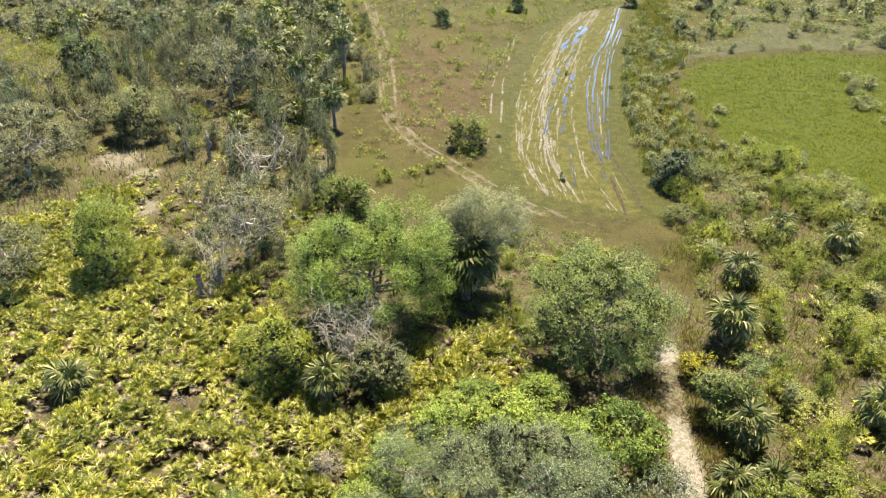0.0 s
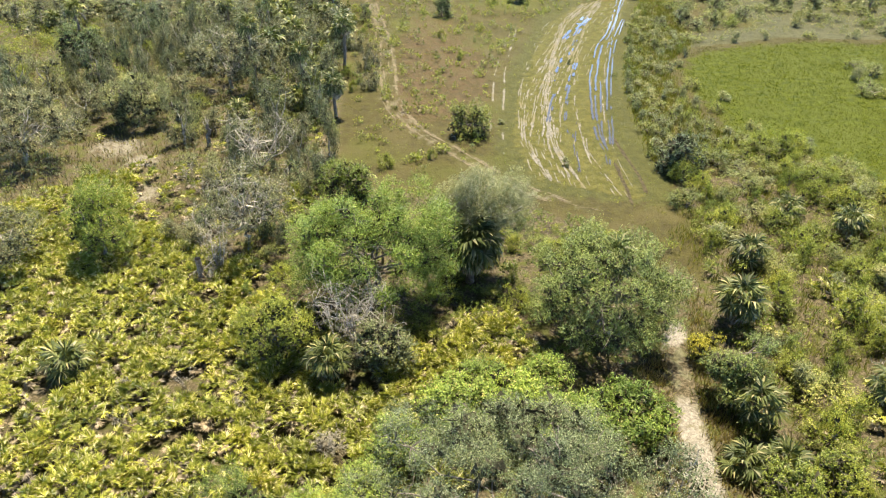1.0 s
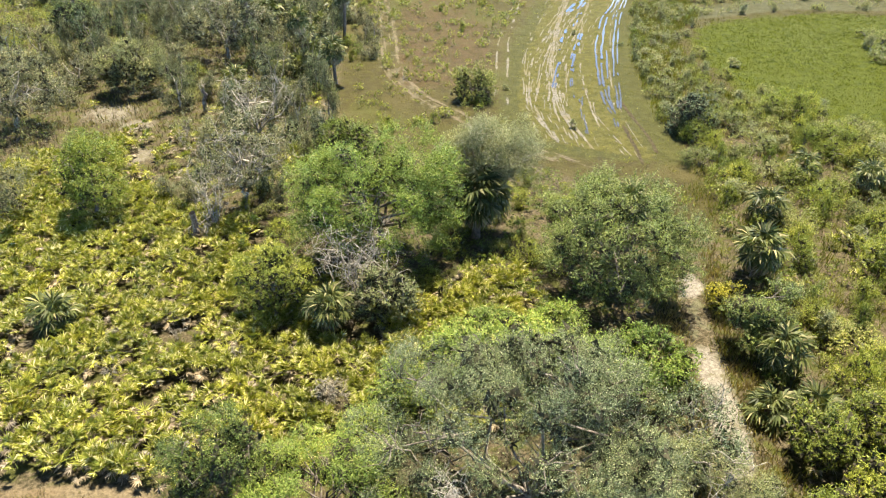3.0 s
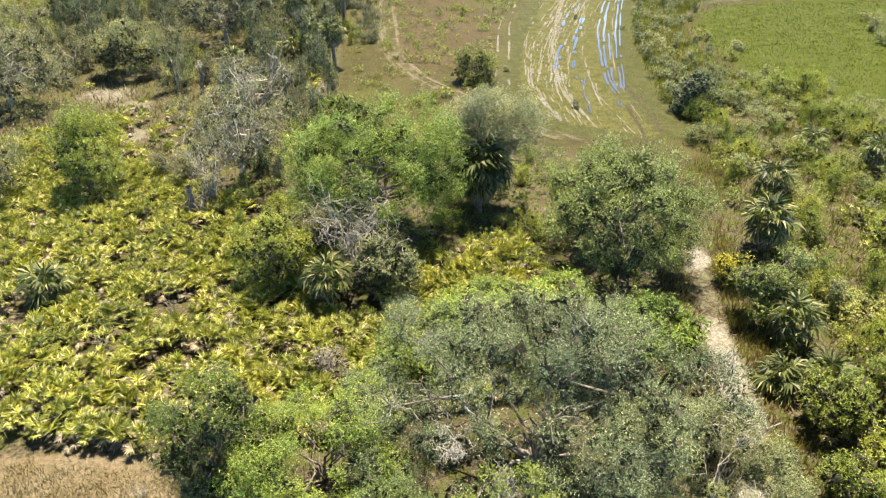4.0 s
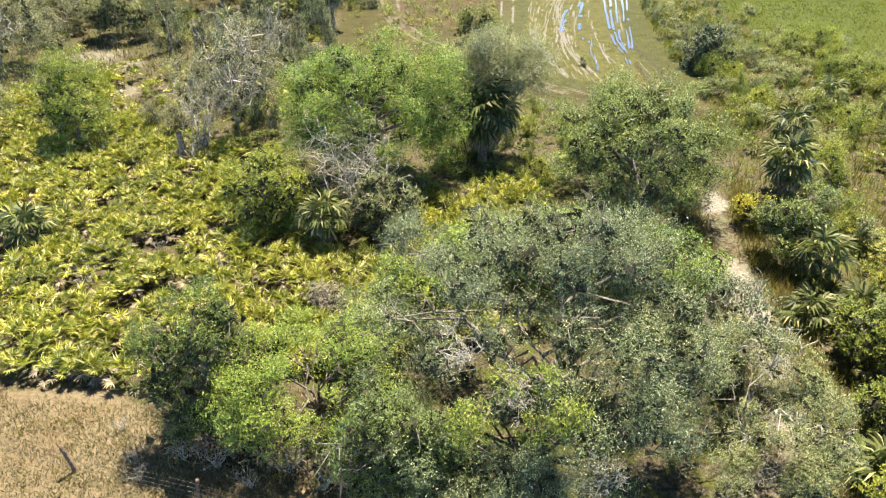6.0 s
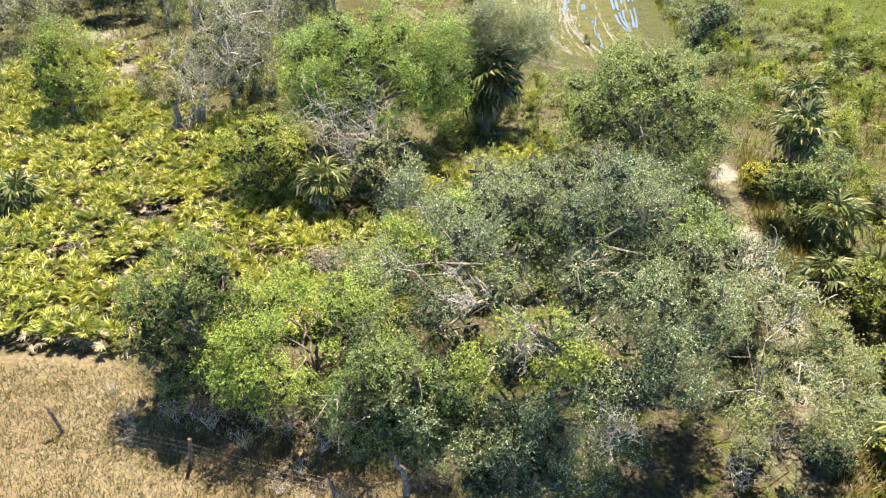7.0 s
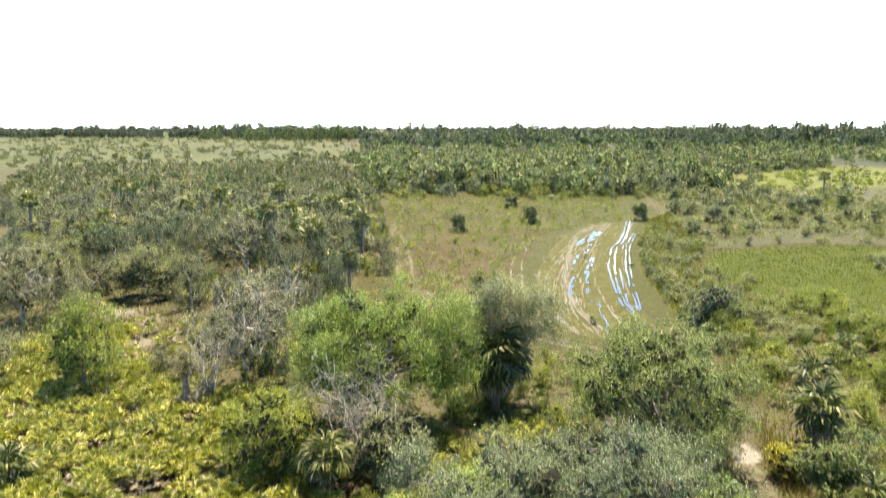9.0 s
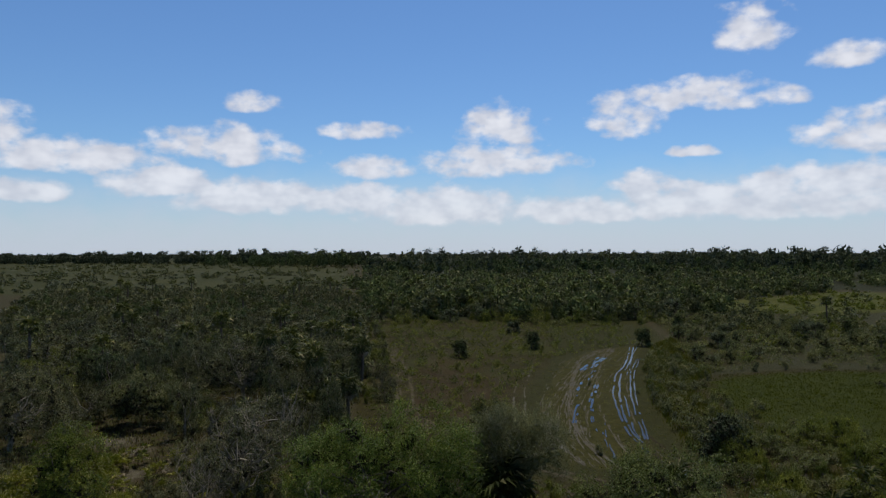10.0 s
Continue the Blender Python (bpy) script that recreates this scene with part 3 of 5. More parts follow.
MARSH = [(27.2, 95.7), (32.2, 103.6), (47, 109), (75, 111), (70, 85), (52, 66), (38.9, 60.5), (36.2, 63.2), (33.8, 66.7), (32.8, 72.1), (27.5, 72.5), (27.1, 83.2)]
MEADOW = [(-14, 64), (-17, 85), (-20, 105), (-27, 134), (-33, 196), (38, 190), (34, 150), (31, 137), (25, 110), (20.5, 85), (19, 66), (19, 50), (16.8, 44), (14, 47), (4, 56), (-9, 57)]
PASTURE = [(-60, 22), (-30, 20.5), (-19.3, 20.3), (-16.6, 20.8), (-13.6, 19.8), (-11.5, 17.3), (-6, 16.2), (0, 14.2), (3, 6), (3, -40), (-60, -40)]
SAVANNA = [(-95, 300), (-190, 285), (-900, 300), (-2500, 1500), (-1200, 2500), (-160, 760), (-70, 330)]
MEADOW_FAR = [(52, 222), (70, 205), (120, 215), (190, 280), (150, 320), (68, 250)]
RUT_VERGE = [(16, 62), (24, 62), (33, 58), (62, 60), (80, 85), (110, 150), (140, 260), (60, 200), (40, 188), (36, 150), (29, 136), (22.5, 110), (18, 86)]
POND_RIM = [(27, 102), (32, 105.5), (46, 111.5), (80, 113), (80, 122), (50, 119), (30, 112), (24, 104)]
FRONT = [(-33, 190), (8, 185), (40, 188), (64, 210), (68, 250), (150, 325), (140, 350), (-75, 350), (-60, 320)]
MIDDLE = [(-75, 350), (140, 340), (230, 290), (420, 480), (-90, 520), (-95, 420)]
FARH = [(-90, 500), (420, 470), (900, 1200), (600, 2200), (-200, 2200), (-190, 1000)]
SCRUB_FAR = [(-19, 105), (-27, 134), (-31, 196), (-75, 330), (-200, 300), (-120, 150), (-70, 105)]
RIGHT_FAR = [(45, 114), (75, 114), (160, 180), (260, 290), (190, 280), (120, 215), (70, 200), (42, 190)]
GREEN_MEADOW = [(1, 58), (18, 56), (19, 66), (20, 85), (25, 110), (31, 137), (34, 150), (38, 188), (10, 186), (12, 140), (7, 108), (3, 90), (2, 72)]
RED = [(-11, 72), (-2, 73), (3, 82), (2, 98), (-3, 118), (-12, 124), (-13.5, 104), (-12.5, 92)]


def axis(lo, hi, step, ends, grow):
    core = list(np.arange(lo, hi + step / 2, step))
    s, v = step, core[-1]
    while v < ends[1]:
        s *= grow
        v += s
        core.append(v)
    s, v = step, core[0]
    while v > ends[0]:
        s *= grow
        v -= s
        core.insert(0, v)
    return np.array(core)


def build_ground():
    xs, ys = axis(-48, 66, 1.1, (-4500, 4500), 1.12), axis(8, 142, 1.1, (-3000, 4600), 1.12)
    X, Y = np.meshgrid(xs, ys)
    near = np.exp(-((X / 150) ** 2 + ((Y - 70) / 150) ** 2))
    Z = gz(X, Y) * near
    nx, ny = len(xs), len(ys)
    i, j = np.meshgrid(np.arange(ny - 1), np.arange(nx - 1), indexing="ij")
    a0 = i * nx + j
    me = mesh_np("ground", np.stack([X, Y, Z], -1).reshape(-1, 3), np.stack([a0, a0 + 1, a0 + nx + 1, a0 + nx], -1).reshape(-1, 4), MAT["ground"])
    me.polygons.foreach_set("use_smooth", np.ones(len(me.polygons), bool))
    d_track = np.minimum(line_distance(X, Y, TRACK_L), line_distance(X, Y, TRACK_R))
    d_trail = line_distance(X, Y, TRAIL)
    sand = np.maximum(0.44 * smoothstep(-d_track, -1.2, -0.2), 1.1 * smoothstep(-d_trail, -0.55, -0.12) * smoothstep(41 - Y, -1, 4) * (0.45 + 0.55 * smoothstep(Y, 18, 23)))
    sand = np.maximum(sand, 0.42 * smoothstep(-d_trail, -1.8, -0.8) * smoothstep(41 - Y, -1, 4))
    for sx, sy, sr in ((-30.3, 55.1, 3.5), (-28.3, 73.8, 2.5), (-1.9, 37.2, 1.3), (-6.9, 32.0, 1.5), (-25.3, 30.2, 1.6), (-37, 65.5, 5.0), (-33, 62, 3.5), (-33, 82, 2.5), (9.5, 17.5, 1.8), (12.5, 24.5, 1.2)):
        sand = np.maximum(sand, 0.52 * smoothstep(-np.hypot(X - sx, Y - sy), -sr, -sr * 0.4))
    za = np.stack([sand, area_mask(X, Y, MARSH, 4.0), np.maximum(area_mask(X, Y, MEADOW, 2.0), area_mask(X, Y, RUT_VERGE, 2.0)), area_mask(X, Y, PASTURE, 0.8)], -1)
    rut = RUT_LEFT + RUT_RIGHT[::-1]
    zb = np.stack([area_mask(X, Y, SAVANNA, 20), area_mask(X, Y, rut, 1.5), 0.52 * area_mask(X, Y, RED, 3.0), area_mask(X, Y, MEADOW_FAR, 8)], -1)
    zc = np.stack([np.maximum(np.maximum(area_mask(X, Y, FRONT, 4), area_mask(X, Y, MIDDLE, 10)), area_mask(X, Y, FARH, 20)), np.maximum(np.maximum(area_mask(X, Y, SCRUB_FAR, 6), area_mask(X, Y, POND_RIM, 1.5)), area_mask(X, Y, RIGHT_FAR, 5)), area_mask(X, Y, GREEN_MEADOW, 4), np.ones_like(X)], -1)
    for key, z in (("zone_a", za), ("zone_b", zb), ("zone_c", zc)):
        at = me.attributes.new(key, "FLOAT_COLOR", "POINT")
        at.data.foreach_set("color", z.reshape(-1).astype(np.float32))
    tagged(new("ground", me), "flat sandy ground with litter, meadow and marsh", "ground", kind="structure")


build_ground()


def ribbon(r, pts, width, lift, breaks=0.0, step=0.6, jitter=0.1):
    """A ragged strip along a line on the ground, broken here and there."""
    P = np.asarray(pts, float)
    seg = np.r_[0, np.cumsum(np.hypot(*np.diff(P, axis=0).T))]
    s = np.arange(0, seg[-1], step)
    x, y = np.interp(s, seg, P[:, 0]), np.interp(s, seg, P[:, 1])
    k = np.ones(7) / 7
    x[3:-3], y[3:-3] = np.convolve(x, k, "valid"), np.convolve(y, k, "valid")
    x += np.cumsum(r.normal(0, jitter * 0.4, len(s))) * 0.3
    T = unit(np.stack([np.gradient(x), np.gradient(y)], -1))
    w = np.convolve(r.normal(0, 1, len(s) + 10), np.ones(11) / 11, "valid")[: len(s)]
    w = width * np.clip(1 + 0.8 * w + r.normal(0, 0.16, len(s)), 0.3, 1.8) * 0.5
    ph = r.uniform(0, 6, 3)
    on = (np.sin(s * 0.23 + ph[0]) + np.sin(s * 0.61 + ph[1]) + np.sin(s * 1.37 + ph[2])) / 3 > breaks
    V, F = [], []
    for i in range(len(s) - 1):
        if not (on[i] and on[i + 1]):
            continue
        n0, n1 = np.array([-T[i, 1], T[i, 0]]), np.array([-T[i + 1, 1], T[i + 1, 0]])
        w0 = w[i] if (i and on[i - 1]) else 0.04
        w1 = w[i + 1] if (i + 2 < len(s) and on[i + 2]) else 0.04
        b = len(V)
        for px, py, nn, ww, sg in ((x[i], y[i], n0, w0, -1), (x[i], y[i], n0, w0, 1), (x[i + 1], y[i + 1], n1, w1, 1), (x[i + 1], y[i + 1], n1, w1, -1)):
            q = np.array([px, py]) + nn * ww * sg
            V.append((q[0], q[1], gz(q[0], q[1]) * np.exp(-((q[0] / 150) ** 2 + ((q[1] - 70) / 150) ** 2)) + lift))
        F.append((b, b + 3, b + 2, b + 1))
    return (np.array(V), np.array(F)) if V else (np.zeros((0, 3)), np.zeros((0, 4), int))


def between(f, wob=0.0):
    A, B = np.array(RUT_LEFT), np.array(RUT_RIGHT)
    sA = np.linspace(0, 1, 30)
    ax_ = np.stack([np.interp(sA, np.linspace(0, 1, len(A)), A[:, k]) for k in (0, 1)], -1)
    bx_ = np.stack([np.interp(sA, np.linspace(0, 1, len(B)), B[:, k]) for k in (0, 1)], -1)
    ff = f + wob * np.sin(sA * 7 + f * 20)
    return ax_ + (bx_ - ax_) * ff[:, None]


def build_ruts():
    r = np.random.default_rng(21)
    road = thing("muddy_track", "bundle of pale muddy wheel ruts across wet meadow", "road", kind="structure")
    for f in [0.0, 0.03, 0.07] + [0.1 + 0.0095 * k for k in range(45)] + [0.58, 0.64, 0.68, 0.71, 0.76, 0.8, 0.85, 0.89, 0.94]:
        dense = 0.1 < f < 0.5
        V, F = ribbon(r, between(f, 0.06), r.uniform(0.06, 0.2) if dense else 0.12, 0.02 + 0.004 * r.integers(0, 4), r.uniform(-0.15, 0.25) if dense else r.uniform(0.05, 0.3), 0.45, 0.25)
        if len(V):
            part("rut", mesh_np("rut", V, F, MAT["mud"]), road)
    for pts in ([(2.7, 66), (2.7, 72.9), (3.3, 91.5), (6, 116.2)], [(1.2, 66), (1.4, 73.0), (2.0, 91), (4.6, 112)]):
        V, F = ribbon(r, pts, 0.22, 0.02, -0.1, 0.35)
        part("rut", mesh_np("rut", V, F, MAT["mud"]), road)
    # dark wet wheel marks where the ruts run out
    for pts in ([(13.7, 65.2), (13.9, 59.3), (13.8, 55.6)], [(14.4, 72.2), (15.5, 62.9), (15.5, 58.1)]):
        V, F = ribbon(r, pts, 0.32, 0.024, -0.6, 0.35)
        part("rut", mesh_np("wet_rut", V, F, MAT["wet_mud"]), road, None, "dark wet wheel mark")
    # standing water: two long bands, and pools among the pale ruts
    for pts, wd, br in (([(13.2, 68), (12.9, 72.1), (13.7, 82.2), (14.6, 89.2), (16.2, 98), (17.7, 105.1), (19.8, 111.1), (22.2, 121), (25.2, 134.8)], 0.62, -0.62),
                        ([(14.0, 69.5), (14.4, 72.3), (15, 78.7), (16.3, 88.3), (17.6, 96), (19.4, 106), (23.4, 121)], 0.5, -0.55),
                        ([(13.0, 64.5), (13.4, 72), (14.3, 80), (15.4, 89)], 0.4, -0.35),
                        ([(18.6, 104), (21, 114), (24, 127), (26.5, 136)], 0.35, -0.2),
                        ([(12.6, 108), (14.4, 113), (16.4, 118), (17.5, 122)], 1.1, -0.45), ([(14.4, 110), (16.2, 116), (18.0, 121)], 0.9, -0.4),
                        ([(9.4, 88.5), (10.6, 94.4), (11.6, 99)], 0.7, -0.3), ([(10.2, 82), (11.4, 88), (12.4, 93), (13.2, 97)], 0.7, -0.35),
                        ([(7.8, 75), (8.4, 79), (9.2, 84)], 0.6, -0.3), ([(9.6, 72), (9.8, 76), (10.6, 82)], 0.5, -0.3),
                        ([(9.9, 62.5), (10.2, 70.4), (11, 77)], 0.3, 0.0), ([(12.4, 99), (13.4, 104), (14.4, 108)], 0.5, -0.2)):
        for off in (-0.28, 0.28):
            V, F = ribbon(r, [(x + off * wd, y) for x, y in pts], wd * 0.36, 0.05 + 0.004 * off, br + r.uniform(0.0, 0.2), 0.35, 0.14)
            if len(V):
                tagged(new("puddle", mesh_np("puddle", V, F, MAT["water"])), "shallow blue-grey water standing in wheel ruts", "puddle", "puddles in the ruts", "structure")
    lane = thing("wheel_track", "pair of worn sandy wheel lines through grass", "road", kind="structure")
    for pts in (TRACK_L, TRACK_R):
        for off, wd, br in ((0.0, 0.3, -0.5), (0.45, 0.14, 0.0), (-0.4, 0.12, 0.1)):
            V, F = ribbon(r, [(x + off, y) for x, y in pts], wd, 0.02 + 0.004 * r.integers(0, 4), br, 0.35)
            part("rut", mesh_np("rut", V, F, MAT["track"]), lane)


build_ruts()


# ---- near trees ----
def build_near_trees():
    r = np.random.default_rng(3)
    tree("live_oak", "broad grey-green live oak with pale bare twigs", "tree", (2.2, 19.4),
         tree_meshes("live_oak", r, 7.0, 6.8, 0.2, 10.0, 205, 0.8, 240000, 0.078, "oak", trunk_r=0.15, limbs=14, low=-0.85, twigs=150, uneven=0.12, hollow=0.55, core=0.34, fill=0.2, aspect=0.52,
                     gaps=[(1.6, -6.6, 4.4, 1.5), (-1.3, -5.4, 7.1, 0.7), (0.8, -6.2, 4.6, 0.9), (3.4, -5.0, 6.0, 0.7)]))
    # pale dead boughs that show in the openings of the crown
    for q, h_ in (((-3.2, -3.6, 6.9), 1.3), ((-1.6, -4.8, 6.2), 1.0), ((0.9, -5.4, 3.6), 1.1)):
        part("dead_bough", bare_meshes("dead_bough", r, h_, 0.8, 8, 8, 0.018), bpy.data.objects["live_oak"], Matrix.Translation(q) @ Matrix.Rotation(radians(38), 4, "X"), "pale bare dead branches")
    cl = np.array([(-1.5 + 1.5 * math.cos(k * 1.9), -5.7 + 0.5 * math.sin(k * 2.3), 6.6 + 0.8 * math.sin(k * 1.3), 0.5) for k in range(9)])
    part("vine", mesh_np("vine", *spray_leaves(r, cl, 3600, 0.12, 0.05), MAT["lime"]), bpy.data.objects["live_oak"], None, "bright green vine leaves")
    tree("oak_sapling", "grey-green oak sapling hanging over the fence", "tree", (-2.7, 14.7),
         tree_meshes("oak_sapling", r, 2.4, 1.4, 1.3, 6.2, 60, 0.6, 40000, 0.08, "oak_dark", trunk_r=0.09, limbs=12, low=-0.9, twigs=30))
    tree("oak_sapling", "low grey-green oak growth at the fence", "tree", (0.5, 13.9),
         tree_meshes("low_oak", r, 1.9, 1.3, 0.2, 5.2, 50, 0.6, 26000, 0.08, "oak", trunk_r=0.08, limbs=8, low=-0.6, twigs=0, forks=0))
    tree("live_oak", "bright green oak with a rounded dense crown", "tree", (-6.9, 40.4),
         tree_meshes("green_oak", r, 6.2, 4.8, 0.2, 9.0, 150, 0.95, 92000, 0.125, "fresh", trunk_r=0.22, limbs=16, low=-0.75, twigs=20, core=0.27))
    tree("live_oak", "dark green oak beside the sandy trail", "tree", (8.4, 37.4),
         tree_meshes("trail_oak", r, 5.5, 6.0, 0.2, 7.4, 145, 0.85, 70000, 0.125, "oak_dark", trunk_r=0.22, limbs=16, low=-0.8, twigs=20, core=0.27))
    tree("willow", "wispy grey-green willow behind a palm", "tree", (0.4, 44.9),
         tree_meshes("willow", r, 4.1, 2.6, 3.4, 8.2, 120, 0.75, 70000, 0.12, "willow", "bark_grey", trunk_r=0.14, limbs=16, low=-0.8, twigs=60, aspect=0.36, uneven=0.16, inner="", core=0.25))
    tree("shrub", "upright dark green shrub beside the fence", "shrub", (-10.2, 18.7),
         tree_meshes("fence_shrub", r, 2.7, 2.3, -1.0, 6.4, 84, 0.62, 44000, 0.082, "deep", trunk_r=0.08, limbs=14, low=-0.9, twigs=20))
    tree("shrub", "spreading yellow-green shrub between oak and palmettos", "shrub", (-6.0, 18.6),
         tree_meshes("spread_shrub", r, 4.0, 3.0, -0.2, 4.9, 96, 0.62, 62000, 0.082, "fresh", trunk_r=0.1, limbs=18, low=-0.6, twigs=30))
    tree("shrub", "bright green bushy shrub at the palmetto edge", "shrub", (-12.0, 33.4),
         tree_meshes("edge_shrub", r, 2.7, 2.2, 0.1, 4.9, 54, 0.7, 26000, 0.12, "lime", trunk_r=0.09, limbs=10, low=-0.9))
    tree("shrub", "grey-green shrub beside a short palm", "shrub", (-5.6, 32.8),
         tree_meshes("palm_side_shrub", r, 2.2, 1.8, 0.1, 4.2, 44, 0.65, 9000, 0.133, "pale", "bark_grey", trunk_r=0.08, limbs=12, low=-0.7, twigs=30))
    tree("shrub", "low bright green bush beside the trail", "shrub", (8.6, 28.8),
         tree_meshes("trail_bush", r, 3.2, 2.6, 0.1, 2.9, 50, 0.6, 13000, 0.17, "fresh", trunk_r=0.06, limbs=8, low=-0.9))
    tree("shrub", "dark green shrub casting shade on the trail", "shrub", (15.6, 32.6),
         tree_meshes("dark_shrub", r, 2.3, 2.4, 0.2, 3.8, 36, 0.6, 18000, 0.12, "oak_dark", trunk_r=0.1, limbs=10, low=-0.8, uneven=0.35))
    tree("shrub", "small yellow bush beside the trail", "shrub", (14.9, 35.4),
         tree_meshes("yellow_bush", r, 1.3, 1.2, 0.1, 1.9, 20, 0.45, 4500, 0.125, "yellow", trunk_r=0.05, limbs=6, low=-0.9))
    tree("scrub_oak", "large grey scrub oak with twiggy crown", "tree", (-44.0, 61.0),
         tree_meshes("scrub_oak_a", r, 6.4, 5.2, 0.2, 7.8, 100, 0.95, 26000, 0.16, "oak_grey", "bark_grey", trunk_r=0.2, limbs=18, low=-0.8, twigs=70, core=0.2))
    tree("scrub_oak", "grey scrub oak above the palmettos", "tree", (-35.5, 41.8),
         tree_meshes("scrub_oak_b", r, 4.4, 4.6, 0.2, 6.1, 80, 0.85, 26000, 0.135, "oak_grey", "bark_grey", trunk_r=0.17, limbs=16, low=-0.8, twigs=50, core=0.2))
    tree("small_oak", "small dark green oak above yellow palmettos", "tree", (-28.2, 44.2),
         tree_meshes("small_oak", r, 2.8, 2.7, 0.2, 6.5, 60, 0.75, 24000, 0.125, "green", trunk_r=0.13, limbs=12, low=-0.8, twigs=10, core=0.27))
    tree("shrub", "round olive bush standing alone on sand", "shrub", (-37.2, 71.4),
         tree_meshes("round_bush", r, 4.0, 3.4, -0.6, 5.4, 100, 0.75, 30000, 0.14, "pale", trunk_r=0.12, limbs=12, low=-0.6))
    tree("scrub_oak", "dark grey-green scrub oak thicket", "tree", (-30.5, 83.5),
         tree_meshes("scrub_oak_c", r, 6.4, 5.4, 0.2, 7.4, 100, 1.0, 14000, 0.22, "oak_grey", "bark_grey", trunk_r=0.2, limbs=18, low=-0.8, twigs=70, core=0.2))
    tree("shrub", "dense dark bush in the scrub", "shrub", (-54.0, 93.0),
         tree_meshes("dark_bush", r, 3.8, 3.2, -0.8, 4.8, 55, 0.9, 7000, 0.24, "hammock", trunk_r=0.1, limbs=10, low=-0.8))
    tree("dead_oak", "half-bare grey oak with sparse leaves", "tree", (-17.6, 46.4),
         tree_meshes("half_bare_oak", r, 3.6, 3.4, 0.8, 8.0, 64, 0.75, 11000, 0.125, "oak_grey", "bark_grey", trunk_r=0.14, limbs=26, low=-0.6, twigs=110, core=0.2))
    tree("shrub", "green shrub at the meadow edge", "shrub", (-11.2, 54.5),
         tree_meshes("meadow_edge_shrub", r, 2.6, 2.2, 0.1, 4.0, 40, 0.7, 9000, 0.156, "green", trunk_r=0.08, limbs=8, low=-0.9))
    tree("shrub", "light green bush alone in the meadow", "shrub", (-1.0, 70.6),
         tree_meshes("meadow_bush", r, 2.5, 2.0, -1.6, 3.6, 56, 0.65, 9000, 0.172, "olive", trunk_r=0.08, limbs=8, low=-0.8))
    tree("shrub", "dark bush beside the wet ruts", "shrub", (19.6, 63.5),
         tree_meshes("rut_bush", r, 2.5, 2.2, -1.8, 4.6, 60, 0.7, 10000, 0.172, "oak", trunk_r=0.08, limbs=8, low=-0.8))
    tree("sparse_tree", "thin-leaved pale grey tree over sandy ground", "tree", (9.2, 18.2),
         tree_meshes("sparse_tree", r, 3.6, 3.8, 0.6, 5.2, 76, 0.55, 44000, 0.075, "pale", "bark_grey", trunk_r=0.045, limbs=12, low=-0.6, twigs=60, core=0.2))
    for at, s, spin in (((14.8, 19.6), 1.0, 0), ((15.8, 23.8), 1.1, 120), ((13.4, 15.4), 0.9, 240), ((17.4, 20.8), 1.2, 60), ((18.6, 25.0), 1.0, 200)):
        if s == 1.0 and spin == 0:
            first = tree("shrub", "rank yellow-green shrub beside the trail", "shrub", at, tree_meshes("verge_shrub", r, 1.7, 1.6, 0.1, 2.6, 34, 0.5, 7500, 0.117, "lime", trunk_r=0.06, limbs=8, low=-0.9), "shrubs beside the trail")
        else:
            copy_thing(first, pose(at[0], at[1], gz(*at), 0, 0, spin) @ Matrix.Scale(s, 4))
    tree("sparse_tree", "small grey-leaved tree leaning over the trail", "tree", (10.0, 23.2),
         tree_meshes("leaning_tree", r, 2.0, 2.6, 0.3, 4.2, 36, 0.6, 8000, 0.11, "oak", "bark_grey", trunk_r=0.07, limbs=14, low=-0.7, twigs=40, core=0.25))
    spots = [(7.6, 13.4), (9.0, 14.6), (11.2, 14.0), (8.4, 16.4), (11.0, 16.6), (9.4, 19.6), (12.4, 18.6), (11.6, 20.8), (9.8, 21.8), (13.2, 21.6), (6.4, 12.8), (12.8, 12.6)]
    for k, at in enumerate(spots):
        m_ = pose(at[0], at[1], gz(*at), 0, 0, 67 * k) @ Matrix.Scale(0.75 + 0.11 * (k * 7 % 6), 4)
        if k == 0:
            sage = tree("sage_shrub", "low pale grey-green bush on sandy ground", "shrub", at, tree_meshes("sandy_bush", r, 1.0, 0.9, 0.0, 1.2, 26, 0.34, 7000, 0.066, "pale", "bark_grey", trunk_r=0.03, limbs=8, low=-0.6, twigs=20), "bushes on the sand")
            sage.matrix_basis = m_
        else:
            copy_thing(sage, m_)
    for k, (at, sx, sz, spin) in enumerate((((-3.6, 25.6), 1.0, 0.8, 0), ((-1.2, 28.6), 1.2, 1.0, 70), ((2.2, 28.2), 1.3, 1.25, 150), ((5.2, 27.2), 1.1, 1.1, 210), ((-5.0, 23.2), 0.9, 0.7, 290), ((0.6, 31.4), 0.9, 0.7, 30), ((4.4, 31.2), 1.0, 0.8, 250))):
        if k == 0:
            low_green = tree("shrub", "fresh green leafy shrub behind the big oak", "shrub", at, tree_meshes("thicket_shrub", r, 2.0, 1.8, 0.1, 3.2, 44, 0.55, 11000, 0.14, "fresh", trunk_r=0.06, limbs=10, low=-0.9), "shrubs behind the oak")
        else:
            copy_thing(low_green, pose(at[0], at[1], gz(*at), 0, 0, spin) @ Matrix.Diagonal((sx, sx, sz, 1)))
